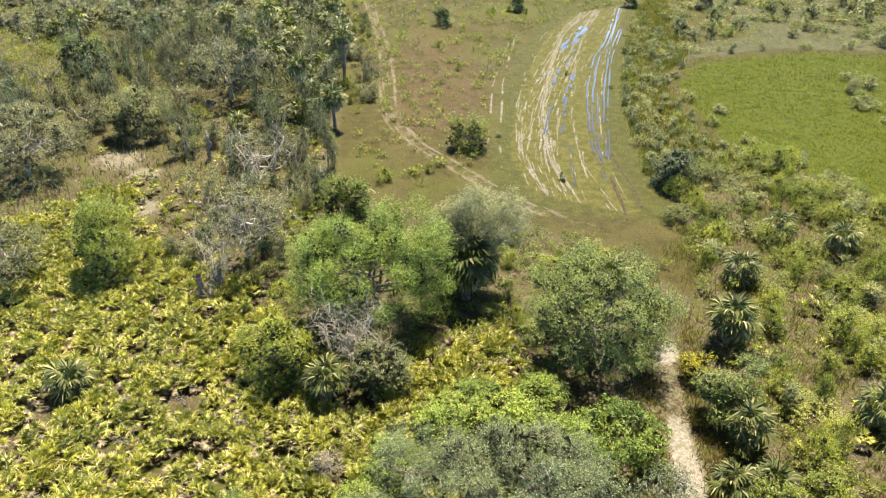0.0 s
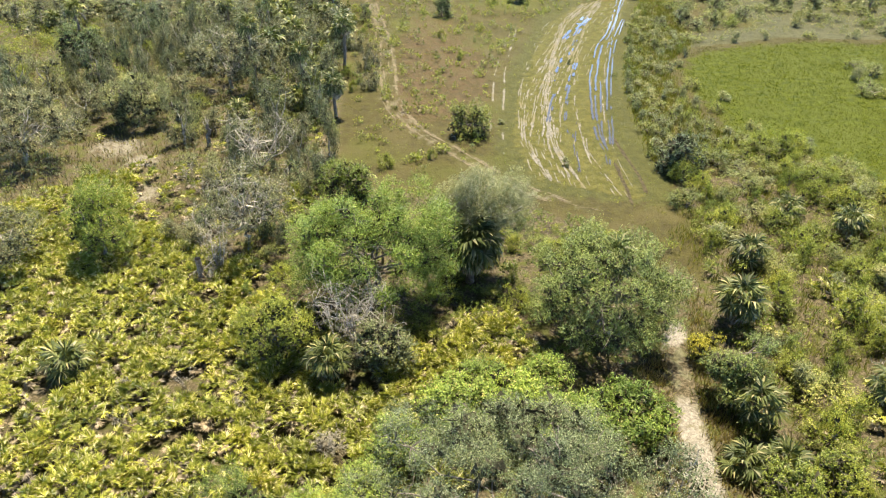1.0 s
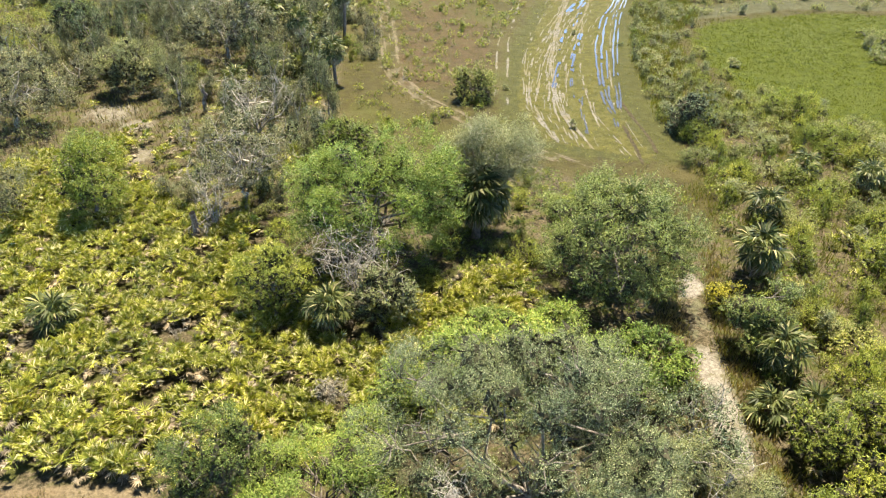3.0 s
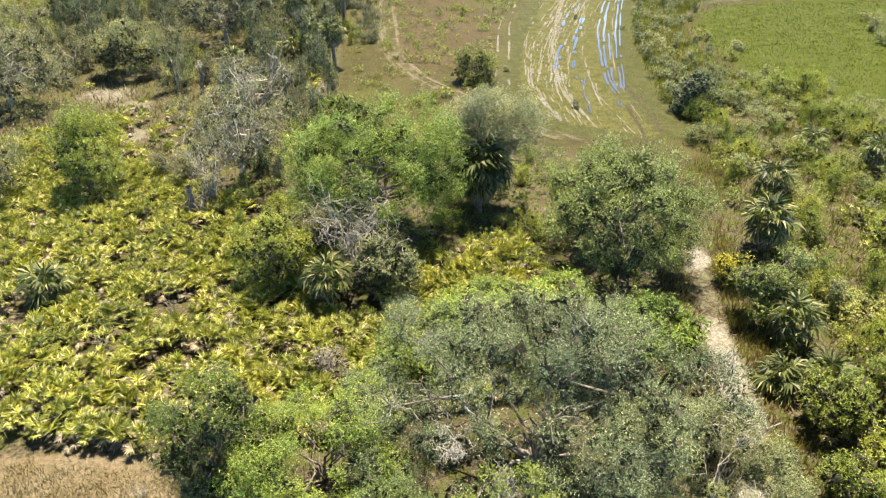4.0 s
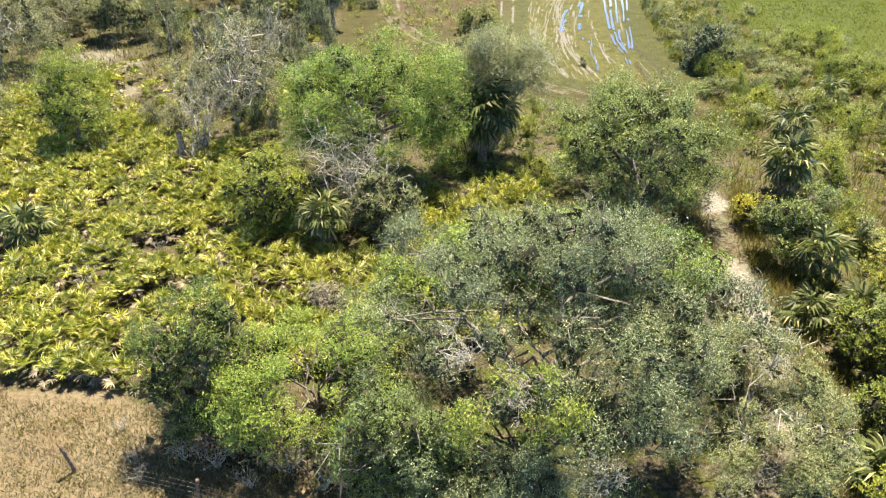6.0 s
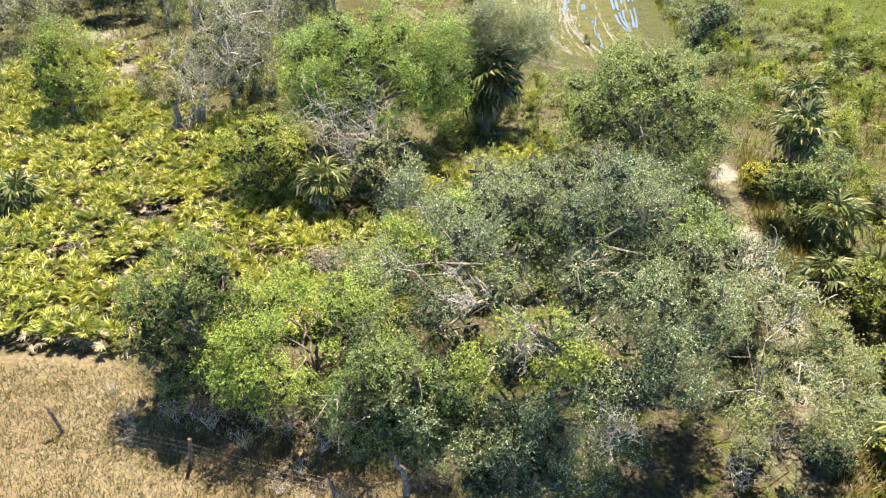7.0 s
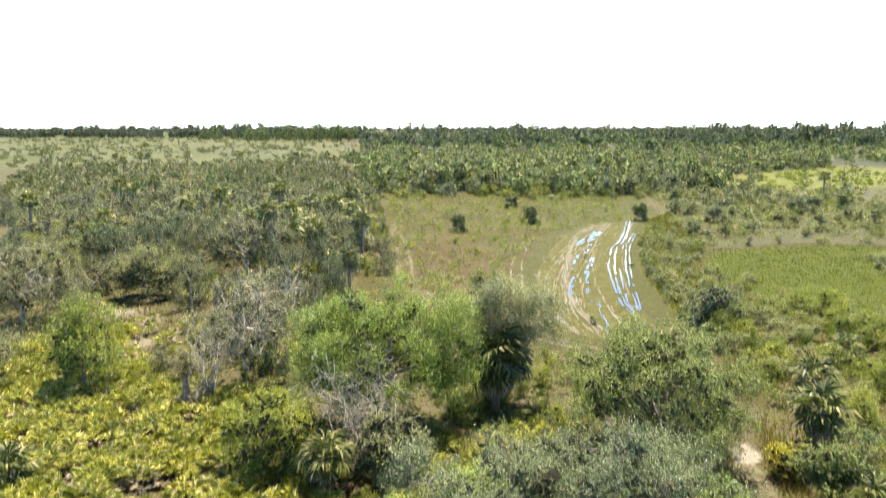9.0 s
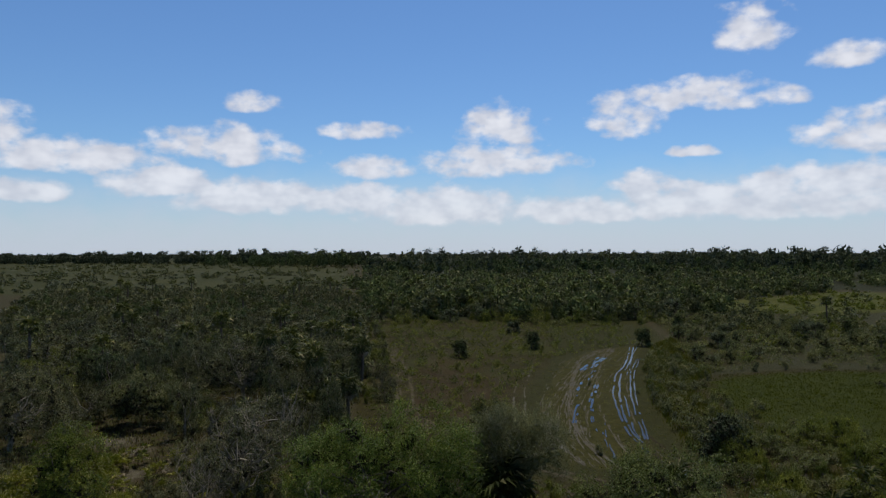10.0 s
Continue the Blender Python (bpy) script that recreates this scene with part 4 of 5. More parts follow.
    # bare wood
    for at, h, sp, lab, nl, nt, thick in (((-7.2, 34.6), 5.2, 2.6, "tangle of bare grey branches beside a palm", 16, 10, 0.05),
                                     ((-20.8, 61.0), 5.0, 3.4, "fallen bare grey oak branches in the scrub", 12, 10, 0.09),
                                     ((-19.2, 43.6), 5.0, 1.8, "leafless grey sapling in the palmettos", 10, 8, 0.05)):
        t = thing("bare_tree", lab, "dead tree", "bare trees")
        part("crown", bare_meshes("bare_tree", r, h, sp, nl, nt, thick), t)
        t.matrix_basis = pose(*at, gz(*at))
    brown = bare_meshes("brown_brush", r, 2.3, 1.3, 10, 6, 0.022, "brush", 3)
    for i, (at, s) in enumerate((((-10.6, 17.6), 0.9), ((-9.2, 17.4), 1.0), ((-7.8, 17.2), 1.1), ((-6.4, 16.9), 1.0), ((-5.0, 16.6), 1.0), ((-8.5, 18.6), 1.2), ((-6.0, 18.2), 1.2), ((-4.0, 16.4), 0.9), ((-11.4, 18.6), 0.8), ((-1.5, 14.9), 0.8), ((1.0, 14.2), 0.9))):
        t = thing("dead_brush", "tangle of dead brown stems in deep shade", "dead brush", "dead brown brush")
        part("crown", brown, t)
        t.matrix_basis = pose(*at, gz(*at), 0, 0, 61 * i) @ Matrix.Scale(s, 4)
    for k, (at, h, w) in enumerate((((-7.5, 26.1), 1.7, 1.0), ((-20.6, 30.2), 1.0, 0.8), ((-13.4, 29.4), 0.9, 0.7))):
        tree("grey_bush", "dead pale grey feathery bush among palmettos", "shrub", at,
             tree_meshes("grey_puff", r, w, w, -0.4, h, 16, 0.32, 2600, 0.075, "puff", "bark_grey", trunk_r=0.03, limbs=10, low=-0.6, twigs=40, core=0.2, aspect=0.25))
    t = thing("dead_snag", "broken dark trunk with a pale bare top", "dead tree")
    part("trunk", mesh_np("snag", *limb(r, (0, 0, -0.1), (0.15, 0.1, 2.3), 0.24, 0.16, 0.04, 6, 7)[0], MAT["bark"]), t)
    part("crown", bare_meshes("snag_top", r, 1.0, 0.5, 6, 2, 0.05), t, Matrix.Translation((0.15, 0.1, 2.1)), "pale bare branch stubs")
    t.matrix_basis = pose(-27.4, 65.6, gz(-27.4, 65.6))
    tree("young_cedar", "slim dark young cedar at the meadow edge", "tree", (-6.4, 51.8),
         tree_meshes("young_cedar", r, 0.7, 0.7, 0.1, 3.4, 22, 0.3, 3500, 0.12, "green", trunk_r=0.06, limbs=6, low=-0.95))
    grey = bare_meshes("grey_bush", r, 1.5, 1.0, 10, 3, 0.018, "bark_grey", 3)
    for i, (at, s) in enumerate((((-7.5, 26.0), 1.0), ((-19.5, 27.5), 0.8), ((-17.3, 31.0), 0.7), ((-24.5, 55.5), 1.3), ((-22.0, 57.5), 1.4), ((-26.8, 58.0), 1.3), ((-20.5, 50.5), 1.5), ((-22.8, 50.0), 1.2), ((25.2, 33.4), 1.2), ((26.2, 34.6), 1.0), ((27.0, 38.5), 1.3), ((26.0, 41.0), 1.2), ((9.3, 17.2), 0.9), ((10.2, 20.2), 0.8), ((7.8, 15.4), 1.0), ((-12.6, 17.0), 0.6), ((-13.8, 18.4), 0.5), ((-8.2, 16.1), 0.7), ((-9.6, 16.9), 0.9), ((-7.0, 16.9), 0.9), ((-5.6, 16.3), 0.8), ((-6.2, 15.2), 0.5), ((-11.0, 17.2), 0.7), ((-6.6, 14.4), 0.5), ((-5.6, 14.0), 0.6), ((-4.6, 14.2), 0.5), ((-3.6, 13.6), 0.5), ((-12.2, 16.2), 0.5))):
        t = thing("dead_bush", "dead wispy grey bush", "shrub", "dead bushes")
        part("crown", grey, t)
        t.matrix_basis = pose(*at, gz(*at), 0, 0, 47 * i) @ Matrix.Scale(s, 4)


# ---- palms ----
def palm_parts(r):
    """Mesh kinds that the palms share."""
    live = [mesh_np("frond", *fan(r, 0.85, 0.85, 20, 280, 0.5, 0.062, 0.12), MAT["palm"]) for _ in range(3)]
    dead = [mesh_np("dead_frond", *fan(r, 0.9, 0.75, 12, 150, 0.9, 0.06, 0.0), MAT["dead"]) for _ in range(2)]
    return live, dead


def trunk_mesh(r, h, rad=0.17):
    s = np.linspace(0, 1, 12)
    P = np.stack([0.05 * h * np.sin(s * 2.0), 0.03 * h * np.sin(s * 2.6), s * h - 0.1], -1)
    return mesh_np("palm_trunk", *tube(P, rad * (1.15 - 0.25 * s + 0.08 * (np.arange(12) % 2)), 8), MAT["palm_trunk"])


def cabbage_palm(r, at, h, label, kinds, n=22, n_dead=7, size=1.0, group="cabbage palms"):
    live, dead = kinds
    t = thing("cabbage_palm", label, "palm tree", group)
    top = Vector((0.05 * h * math.sin(2.0), 0.03 * h * math.sin(2.6), h - 0.15))
    part("trunk", trunk_mesh(r, h), t)
    for i in range(n):
        up = 76 - 128 * (i / n) ** 0.75
        m_ = Matrix.Translation(top) @ pose(0, 0, 0, 0, -up, i * 137.5 + r.uniform(-12, 12)) @ pose(0, 0, 0, r.uniform(-25, 25)) @ Matrix.Scale(r.uniform(0.85, 1.15), 4)
        part("frond", live[i % 3], t, m_)
    for i in range(n_dead):
        m_ = Matrix.Translation(top - Vector((0, 0, 0.15))) @ pose(0, 0, 0, 0, r.uniform(40, 72), i * 137.5 + 40) @ Matrix.Scale(r.uniform(0.7, 1.0), 4)
        part("dead_frond", dead[i % 2], t, m_, "brown hanging dead frond")
    t.matrix_basis = pose(at[0], at[1], gz(*at), 0, 0, r.uniform(0, 360)) @ Matrix.Scale(size, 4)
    return t


def build_palms():
    r = np.random.default_rng(11)
    kinds = palm_parts(r)
    cabbage_palm(r, (-0.3, 43.2), 2.3, "cabbage palm with drooping fan fronds, dark below", kinds, 44, 40, 1.6)
    cabbage_palm(r, (-8.5, 31.8), 2.4, "short cabbage palm with bleached drooping fronds", kinds, 20, 10, 0.95)
    cabbage_palm(r, (9.2, 39.6), 5.3, "cabbage palm crown showing above oak leaves", kinds, 22, 4)
    cabbage_palm(r, (16.4, 30.2), 1.6, "young pale cabbage palm beside the trail", kinds, 20, 6, 1.05)
    cabbage_palm(r, (17.9, 39.3), 1.9, "young cabbage palm in thick undergrowth", kinds, 24, 8, 1.2)
    cabbage_palm(r, (-24.6, 31.6), 1.0, "stemless young cabbage palm among palmettos", kinds, 20, 6, 1.1)
    cabbage_palm(r, (-20.7, 79.5), 5.8, "tall cabbage palm with a slim trunk", kinds, 24, 6, 1.05)
    cabbage_palm(r, (-16.0, 74.8), 3.6, "cabbage palm with a dark leafy skirt", kinds, 24, 16, 1.05)
    cabbage_palm(r, (-27.5, 84.0), 7.4, "tall cabbage palm above scrub oaks", kinds, 24, 6, 1.1)
    for at, h in (((-25.9, 71.5), 1.6), ((-22.3, 72.5), 2.6), ((-10.6, 56.2), 2.0), ((-18.0, 92), 5.4), ((-19.5, 100), 4.6), ((21.0, 47.0), 1.4), ((24.7, 32.0), 1.6), ((16.7, 26.5), 0.9), ((14.7, 26.8), 0.6), ((30.6, 51.8), 1.8), ((26.4, 54.3), 1.2), ((-27.5, 24.5), 1.4), ((13.6, 17.2), 0.8)):
        cabbage_palm(r, at, h, "cabbage palm with stiff grey-green fan fronds", kinds, 18, 6, r.uniform(0.95, 1.1))
    # the broken palm with only dead fronds left
    t = thing("dead_palm", "broken grey palm trunk with hanging dead fronds", "dead palm")
    part("trunk", trunk_mesh(r, 2.6, 0.22), t)
    for i in range(9):
        part("dead_frond", kinds[1][i % 2], t, Matrix.Translation((0.1, 0, 2.2 - 0.15 * i)) @ pose(0, 0, 0, 0, r.uniform(35, 75), i * 137.5))
    t.matrix_basis = pose(-19.9, 41.6, gz(-19.9, 41.6), 4, 0, 0)
    # palms farther back, whose crowns are one mesh
    M = []
    for i in range(22):
        up = radians(75 - 105 * (i / 22) ** 0.85)
        M.append((0, 0, 0, i * 2.4, -up, r.uniform(0.85, 1.15)))
    M = np.array(M)
    V0, F0 = fan(r, 1.0, 1.0, 9, 260, 0.5, 0.11, 0.1)
    V, F = stamp(V0, F0, mats(M[:, 0], M[:, 1], M[:, 2], M[:, 3], M[:, 4], M[:, 5]))
    crown = mesh_np("palm_crown", V, F, MAT["palm_far"])
    protos = []
    for h in (1.6, 2.6, 3.8, 5.0):
        t = thing("cabbage_palm", "distant cabbage palm in the scrub", "palm tree", "cabbage palms")
        part("trunk", trunk_mesh(r, h), t)
        part("crown", crown, t, Matrix.Translation((0.05 * h * math.sin(2.0), 0.03 * h * math.sin(2.6), h - 0.15)))
        protos.append(t)
    spots = scatter(r, SCRUB_LEFT, 36, 5.0) + scatter(r, [(-20, 95), (-30, 190), (-70, 190), (-100, 150), (-70, 98)], 26, 3.0) + scatter(r, [(-16, 72), (-18, 92), (-26, 132), (-36, 130), (-30, 92), (-25, 74)], 26, 2.6) + scatter(r, WOODS_EDGE, 60, 3.0) + scatter(r, [(28, 120), (110, 125), (130, 200), (40, 195)], 8, 8.0)
    for i, (x, y) in enumerate(spots):
        m_ = pose(x, y, 0, 0, 0, r.uniform(0, 360)) @ Matrix.Scale(r.uniform(0.85, 1.2), 4)
        k = int(r.integers(0, 4)) if y > 180 else int(r.integers(0, 3))
        if i < 4:
            protos[i].matrix_basis = m_
        else:
            copy_thing(protos[k], m_)


SCRUB_LEFT = [(-15, 58), (-17, 85), (-20, 105), (-27, 134), (-31, 196), (-75, 330), (-190, 290), (-120, 150), (-75, 95), (-52, 66), (-44, 56), (-25, 60)]
WOODS_EDGE = [(-31, 192), (10, 186), (40, 188), (62, 205), (66, 245), (90, 330), (-60, 330)]
SHRUB_BAND = [(18, 52), (19, 61), (24, 67), (32, 69), (37, 61), (44, 60), (66, 68), (58, 40), (40, 28), (30, 22), (20, 22), (18, 30), (20, 42)]
RUT_SIDE = [(17.5, 66), (24, 66), (30, 69), (26, 74), (25, 84), (25, 96), (31, 106), (45, 112), (75, 114), (110, 150), (60, 195), (40, 186), (36, 150), (29, 136), (22.5, 110), (18, 86)]


def build_shrubs():
    r = np.random.default_rng(5)

    def proto(kind, mat, rx, h, n, leaf, label, bark="bark", low=-0.8, twigs=0, clumps=0):
        t = thing(kind, label, "shrub" if kind != "scrub_oak" else "tree", {"scrub_oak": "scrub oaks of the thicket", "meadow_oak": "bushes of the meadow"}.get(kind, "shrubs of the scrub"))
        n, leaf = int(n * 3.4), leaf * 0.72
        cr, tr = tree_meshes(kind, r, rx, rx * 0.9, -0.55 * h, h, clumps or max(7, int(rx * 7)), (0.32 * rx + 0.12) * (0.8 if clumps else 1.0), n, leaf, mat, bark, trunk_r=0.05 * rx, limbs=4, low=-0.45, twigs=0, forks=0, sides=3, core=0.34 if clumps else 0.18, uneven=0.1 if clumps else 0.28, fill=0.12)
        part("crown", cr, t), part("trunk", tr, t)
        return t

    green = [proto("wax_myrtle", "green", 1.6, 2.6, 1150, 0.16, "leafy green wax myrtle shrub"), proto("wax_myrtle", "lime", 1.7, 2.3, 1200, 0.15, "bushy yellow-green shrub in the undergrowth"),
             proto("gallberry_bush", "lime", 2.1, 2.4, 1400, 0.155, "broad spreading yellow-green leafy shrub"), proto("buttonbush", "olive", 1.8, 2.3, 1150, 0.155, "olive-green leafy shrub with fine twigs")]
    grey = [proto("scrub_oak", "oak_grey", 2.2, 4.2, 1600, 0.165, "grey twiggy scrub oak tree", "bark_grey", -0.85, 24), proto("scrub_oak", "oak_grey", 1.7, 3.0, 1350, 0.16, "small grey-green bushy scrub oak", "bark_grey", -0.85, 20),
            proto("scrub_oak", "oak", 2.0, 3.8, 1400, 0.16, "dark green dense scrub oak", "bark", -0.85, 8)]
    pale = [proto("sage_shrub", "pale", 1.5, 1.5, 480, 0.17, "low pale sage-green bushy shrub"), proto("sage_shrub", "olive", 1.3, 1.4, 520, 0.16, "low olive-green rounded shrub"), proto("sage_shrub", "pale", 1.0, 2.0, 600, 0.15, "upright pale sage-green shrub")]
    back = [proto("scrub_oak", "oak_grey", 2.4, 4.2, 380, 0.3, "grey scrub oak far in the thicket", "bark_grey", -0.9), proto("scrub_oak", "oak", 2.2, 3.6, 420, 0.3, "dark green scrub oak in the thicket", "bark", -0.9), proto("wax_myrtle", "green", 1.9, 2.8, 380, 0.28, "green leafy shrub in the thicket", "bark", -0.9),
            proto("sage_shrub", "olive", 1.8, 1.8, 300, 0.27, "olive shrub in the far thicket", "bark", -0.9), proto("sage_shrub", "pale", 1.8, 1.6, 300, 0.27, "pale sage shrub in the far thicket", "bark", -0.9)]
    oval = [proto("meadow_oak", "hammock", 1.5, 3.6, 1500, 0.2, "dense dark oval bush standing in the meadow", clumps=26), proto("meadow_oak", "oak", 1.8, 3.2, 1500, 0.2, "grey-green oval bush standing in the meadow", clumps=26)]
    used = set()

    def put(kind, places, lo, hi):
        for x, y in places:
            t = kind[int(r.integers(0, len(kind)))]
            m_ = pose(x, y, gz(x, y) * math.exp(-((x / 150) ** 2 + ((y - 70) / 150) ** 2)), 0, 0, r.uniform(0, 360)) @ Matrix.Diagonal((*([r.uniform(lo, hi)] * 2), r.uniform(lo, hi), 1))
            if t.name not in used:
                used.add(t.name)
                t.matrix_basis = m_
            else:
                copy_thing(t, m_)

    heroes = [(-54, 86, 6.0), (-60, 96, 7.0), (-68, 104, 7.0), (-44, 61, 6.5), (-37.2, 71.4, 5.5), (-30.5, 83.5, 6.0), (-54, 93, 4), (-30.3, 57, 4.5), (-28.3, 75.5, 3.5), (-37, 65.5, 6.0), (-33, 62, 4.5), (-20.7, 79.5, 2.0), (-16, 74.8, 2.0), (-27.5, 84, 2.0), (-25.9, 71.5, 1.8), (-22.3, 72.5, 1.8), (-27.4, 65.6, 2.0), (-18, 92, 1.5)]
    clear = lambda X, Y: np.any([np.hypot(X - a_, Y - b_) < c_ for a_, b_, c_ in heroes], axis=0)
    spots = scatter(r, [(-14, 56), (-17, 85), (-19, 105), (-70, 105), (-75, 95), (-52, 66), (-44, 56), (-25, 60)], 150, 2.2, [clear])
    put(grey[:2], spots[:70], 0.7, 1.6), put(grey[2:], spots[70:95], 0.7, 1.5), put(green, spots[95:118], 0.6, 1.0), put(pale, spots[118:], 0.7, 1.2)
    spots = scatter(r, [(-19, 105), (-27, 134), (-29, 165), (-95, 165), (-120, 150), (-70, 105)], 170, 2.6)
    put(back[:1], spots[:85], 0.7, 1.6), put(back[1:2], spots[85:130], 0.7, 1.3), put(back[2:3], spots[130:145], 0.7, 1.2), put(back[4:], spots[145:], 0.9, 1.5)
    on_trail = lambda X, Y: line_distance(X, Y, TRAIL) < 2.0
    spots = scatter(r, SHRUB_BAND, 225, 1.3, [on_trail])
    put(green[1:3], spots[:80], 0.95, 1.5), put(green[3:], spots[80:125], 0.9, 1.4), put(pale, spots[125:170], 0.9, 1.5), put(green[:1], spots[170:188], 0.7, 1.1), put(green[1:3], spots[188:], 0.7, 1.2)
    wet = lambda X, Y: inside(X, Y, MARSH)
    spots = scatter(r, [(17.5, 66), (24, 66), (30, 69), (26, 74), (25, 84), (25, 96), (31, 106), (27, 128), (22.5, 110), (18, 86)], 85, 1.6, [wet])
    put(pale, spots[:70], 0.6, 1.2), put(green, spots[70:], 0.5, 0.9)
    spots = scatter(r, [(31, 106), (45, 112), (75, 114), (110, 150), (60, 195), (40, 186), (36, 150), (29, 136)], 130, 2.6, [wet])
    put(back[3:], spots[:110], 0.7, 1.3), put(back[2:3], spots[110:], 0.6, 1.1)
    spots = scatter(r, [(46, 74), (58, 80), (72, 100), (62, 106), (48, 96)], 26, 2.2)
    put(pale, spots, 0.9, 1.8)
    put(pale, [(26.8, 96), (28.6, 100), (26.6, 88), (27.6, 80), (30, 74.5), (33.6, 69), (36.4, 65.5), (40, 62.5), (29.4, 84), (38, 108.6), (43, 110), (50, 111.5), (57, 112.4)], 0.6, 1.1)
    put(oval, [(-6.4, 119.8), (6.4, 131), (3.7, 156.6), (27.3, 136.3), (40.9, 135.4), (61.4, 148.7), (65.7, 151.8), (41.4, 166.7), (48, 152), (75, 158), (-3.9, 184)], 0.95, 1.3)
    put(pale, scatter(r, MEADOW, 20, 5.0), 0.3, 0.6)
    put(green[1:3], [(-4.6, 64.6), (-8.8, 62.5), (-2.8, 97), (2, 128), (5, 130), (8, 129), (-6, 108), (0, 112)], 0.5, 0.8)
    # bushes that break up the edges of the meadow
    put(green + pale[1:2], scatter(r, [(-34, 176), (38, 172), (42, 196), (-34, 200)], 46, 3.0), 0.8, 1.7)
    put(back[1:3], scatter(r, [(-34, 182), (40, 180), (60, 205), (-36, 206)], 30, 3.5), 0.9, 1.7)
    put(green + grey[:1], scatter(r, [(-15, 70), (-12.5, 80), (-15, 104), (-22, 134), (-28, 180), (-34, 180), (-26, 134), (-19, 104), (-17, 80)], 34, 2.2), 0.5, 1.0)
    # the belt of bushes round the oaks
    put(green, scatter(r, [(-15, 41), (-4, 44), (4, 38), (8, 42), (14, 44), (13, 49), (6, 53), (-4, 54), (-13, 55)], 46, 1.6), 0.6, 1.0)
    put(grey, scatter(r, [(-25, 46), (-14, 44), (-12, 58), (-24, 62)], 12, 1.9), 0.6, 1.0)
    put(pale + green[1:], scatter(r, [(-27, 46), (-14, 44), (-12, 58), (-26, 62)], 16, 1.9), 0.5, 0.8)
    put(green, [(-3.2, 36.6), (-2.6, 40.6), (4.0, 41.5), (4.6, 33.6), (3.4, 25.4), (-3.8, 23.6), (6.8, 26.8), (-16.0, 40.2), (12.6, 43.0)], 0.7, 1.0)


# ---- ground-covering plants ----
PALMETTO = [(-36, 22.5), (-20, 21), (-13.5, 20.8), (-10, 21.5), (-4, 23), (3, 26), (5, 33), (3, 39), (-2, 38), (-6, 36), (-14, 40), (-16, 44), (-22, 46), (-28, 50), (-33, 60), (-40, 52), (-44, 46)]


def small_fan(r, stalk, R, spikes, spread=220.0, droop=0.3, arch=0.08):
    """A pleated palmetto fan with a spiky rim on a thin stalk."""
    hub = np.array([stalk, 0, arch])
    n = 2 * spikes
    tris = [[(0, -0.015, 0), hub, (0, 0.015, 0)]]
    rim = []
    for i in range(n + 1):
        a = radians(-spread / 2 + spread * i / n + r.normal(0, 3))
        tip = i % 2 == 1
        L = R * (r.uniform(0.9, 1.1) if tip else r.uniform(0.4, 0.52)) * (1 - 0.2 * abs(a / radians(spread / 2)) ** 2)
        rim.append(hub + np.array([math.cos(a) * L, math.sin(a) * L, (-droop * R * r.uniform(0.0, 1.2) if tip else 0.03 * R)]))
    for i in range(n):
        tris.append([hub, rim[i], rim[i + 1]])
    V = np.array(tris, float).reshape(-1, 3)
    return V, np.arange(len(V)).reshape(-1, 3)


def build_palmettos():
    r = np.random.default_rng(13)
    kinds = [small_fan(r, 0.44, 0.4, 10, w_, 0.16) for w_ in (190, 225, 250)]
    bare = [(-17.3, 31, 1.2), (-7.5, 26, 1.0), (-25.3, 30.2, 1.3), (-20, 27, 0.9), (-6.9, 32, 1.4), (-1.9, 37, 1.2), (-15, 27, 0.8), (-22, 35, 0.8)]
    clear = lambda X, Y: np.any([np.hypot(X - a_, Y - b_) < c_ for a_, b_, c_ in bare], axis=0) | (np.sin(X * 1.3 + 2 * np.sin(Y * 0.7)) * np.sin(Y * 1.5 + X * 0.4) > 0.72)
    near = [p_ for p_ in scatter(r, PALMETTO, 3000, 0.0, [clear])]
    side = scatter(r, [(14.5, 20), (30, 20), (45, 34), (40, 50), (19, 48), (16, 40), (15.5, 27)], 70) + scatter(r, [(-15, 58), (-20, 105), (-70, 105), (-44, 56), (-25, 60)], 40)
    side += scatter(r, [(-27, 46), (-16, 44), (-14, 56), (-34, 62)], 70)
    for mat, share, name, lab, low in (("palmetto", 1.0, "saw_palmettos", "sea of yellow-green saw palmetto fans", 0.0), ("dead", 0.62, "dead_palmetto_fans", "brown and grey dead palmetto fans in the litter", 1.0)):
        pieces = []
        for V0, F0 in kinds:
            P = np.array([p_ for p_ in near + side if r.uniform() < share])
            n = max(int(len(P) * (2.1 if low == 0 else 1.1)), 1)
            q = P[r.integers(0, len(P), n)]
            yaw = r.uniform(0, 2 * np.pi, n)
            tilt = -np.radians(r.uniform(12, 78, n)) if low == 0 else np.radians(r.uniform(-10, 25, n))
            x, y = q[:, 0] + r.normal(0, 0.1, n), q[:, 1] + r.normal(0, 0.1, n)
            base = 0.25 + 0.25 * np.sin(x * 0.9) * np.cos(y * 0.8) + r.uniform(0, 0.15, n)
            z = gz(x, y) + (base if low == 0 else r.uniform(0.12, 0.5, n))
            pieces.append(stamp(V0, F0, mats(x, y, z, yaw, tilt, r.uniform(0.7, 1.2, n))))
        V, F = join(pieces)
        tagged(new(name, mesh_np(name, V, F, MAT[mat])), lab, "palmetto", kind="stuff")


FERNS = [(-58, 80), (-50, 80), (-46, 88), (-52, 98), (-62, 112), (-80, 122), (-76, 104), (-66, 90)]


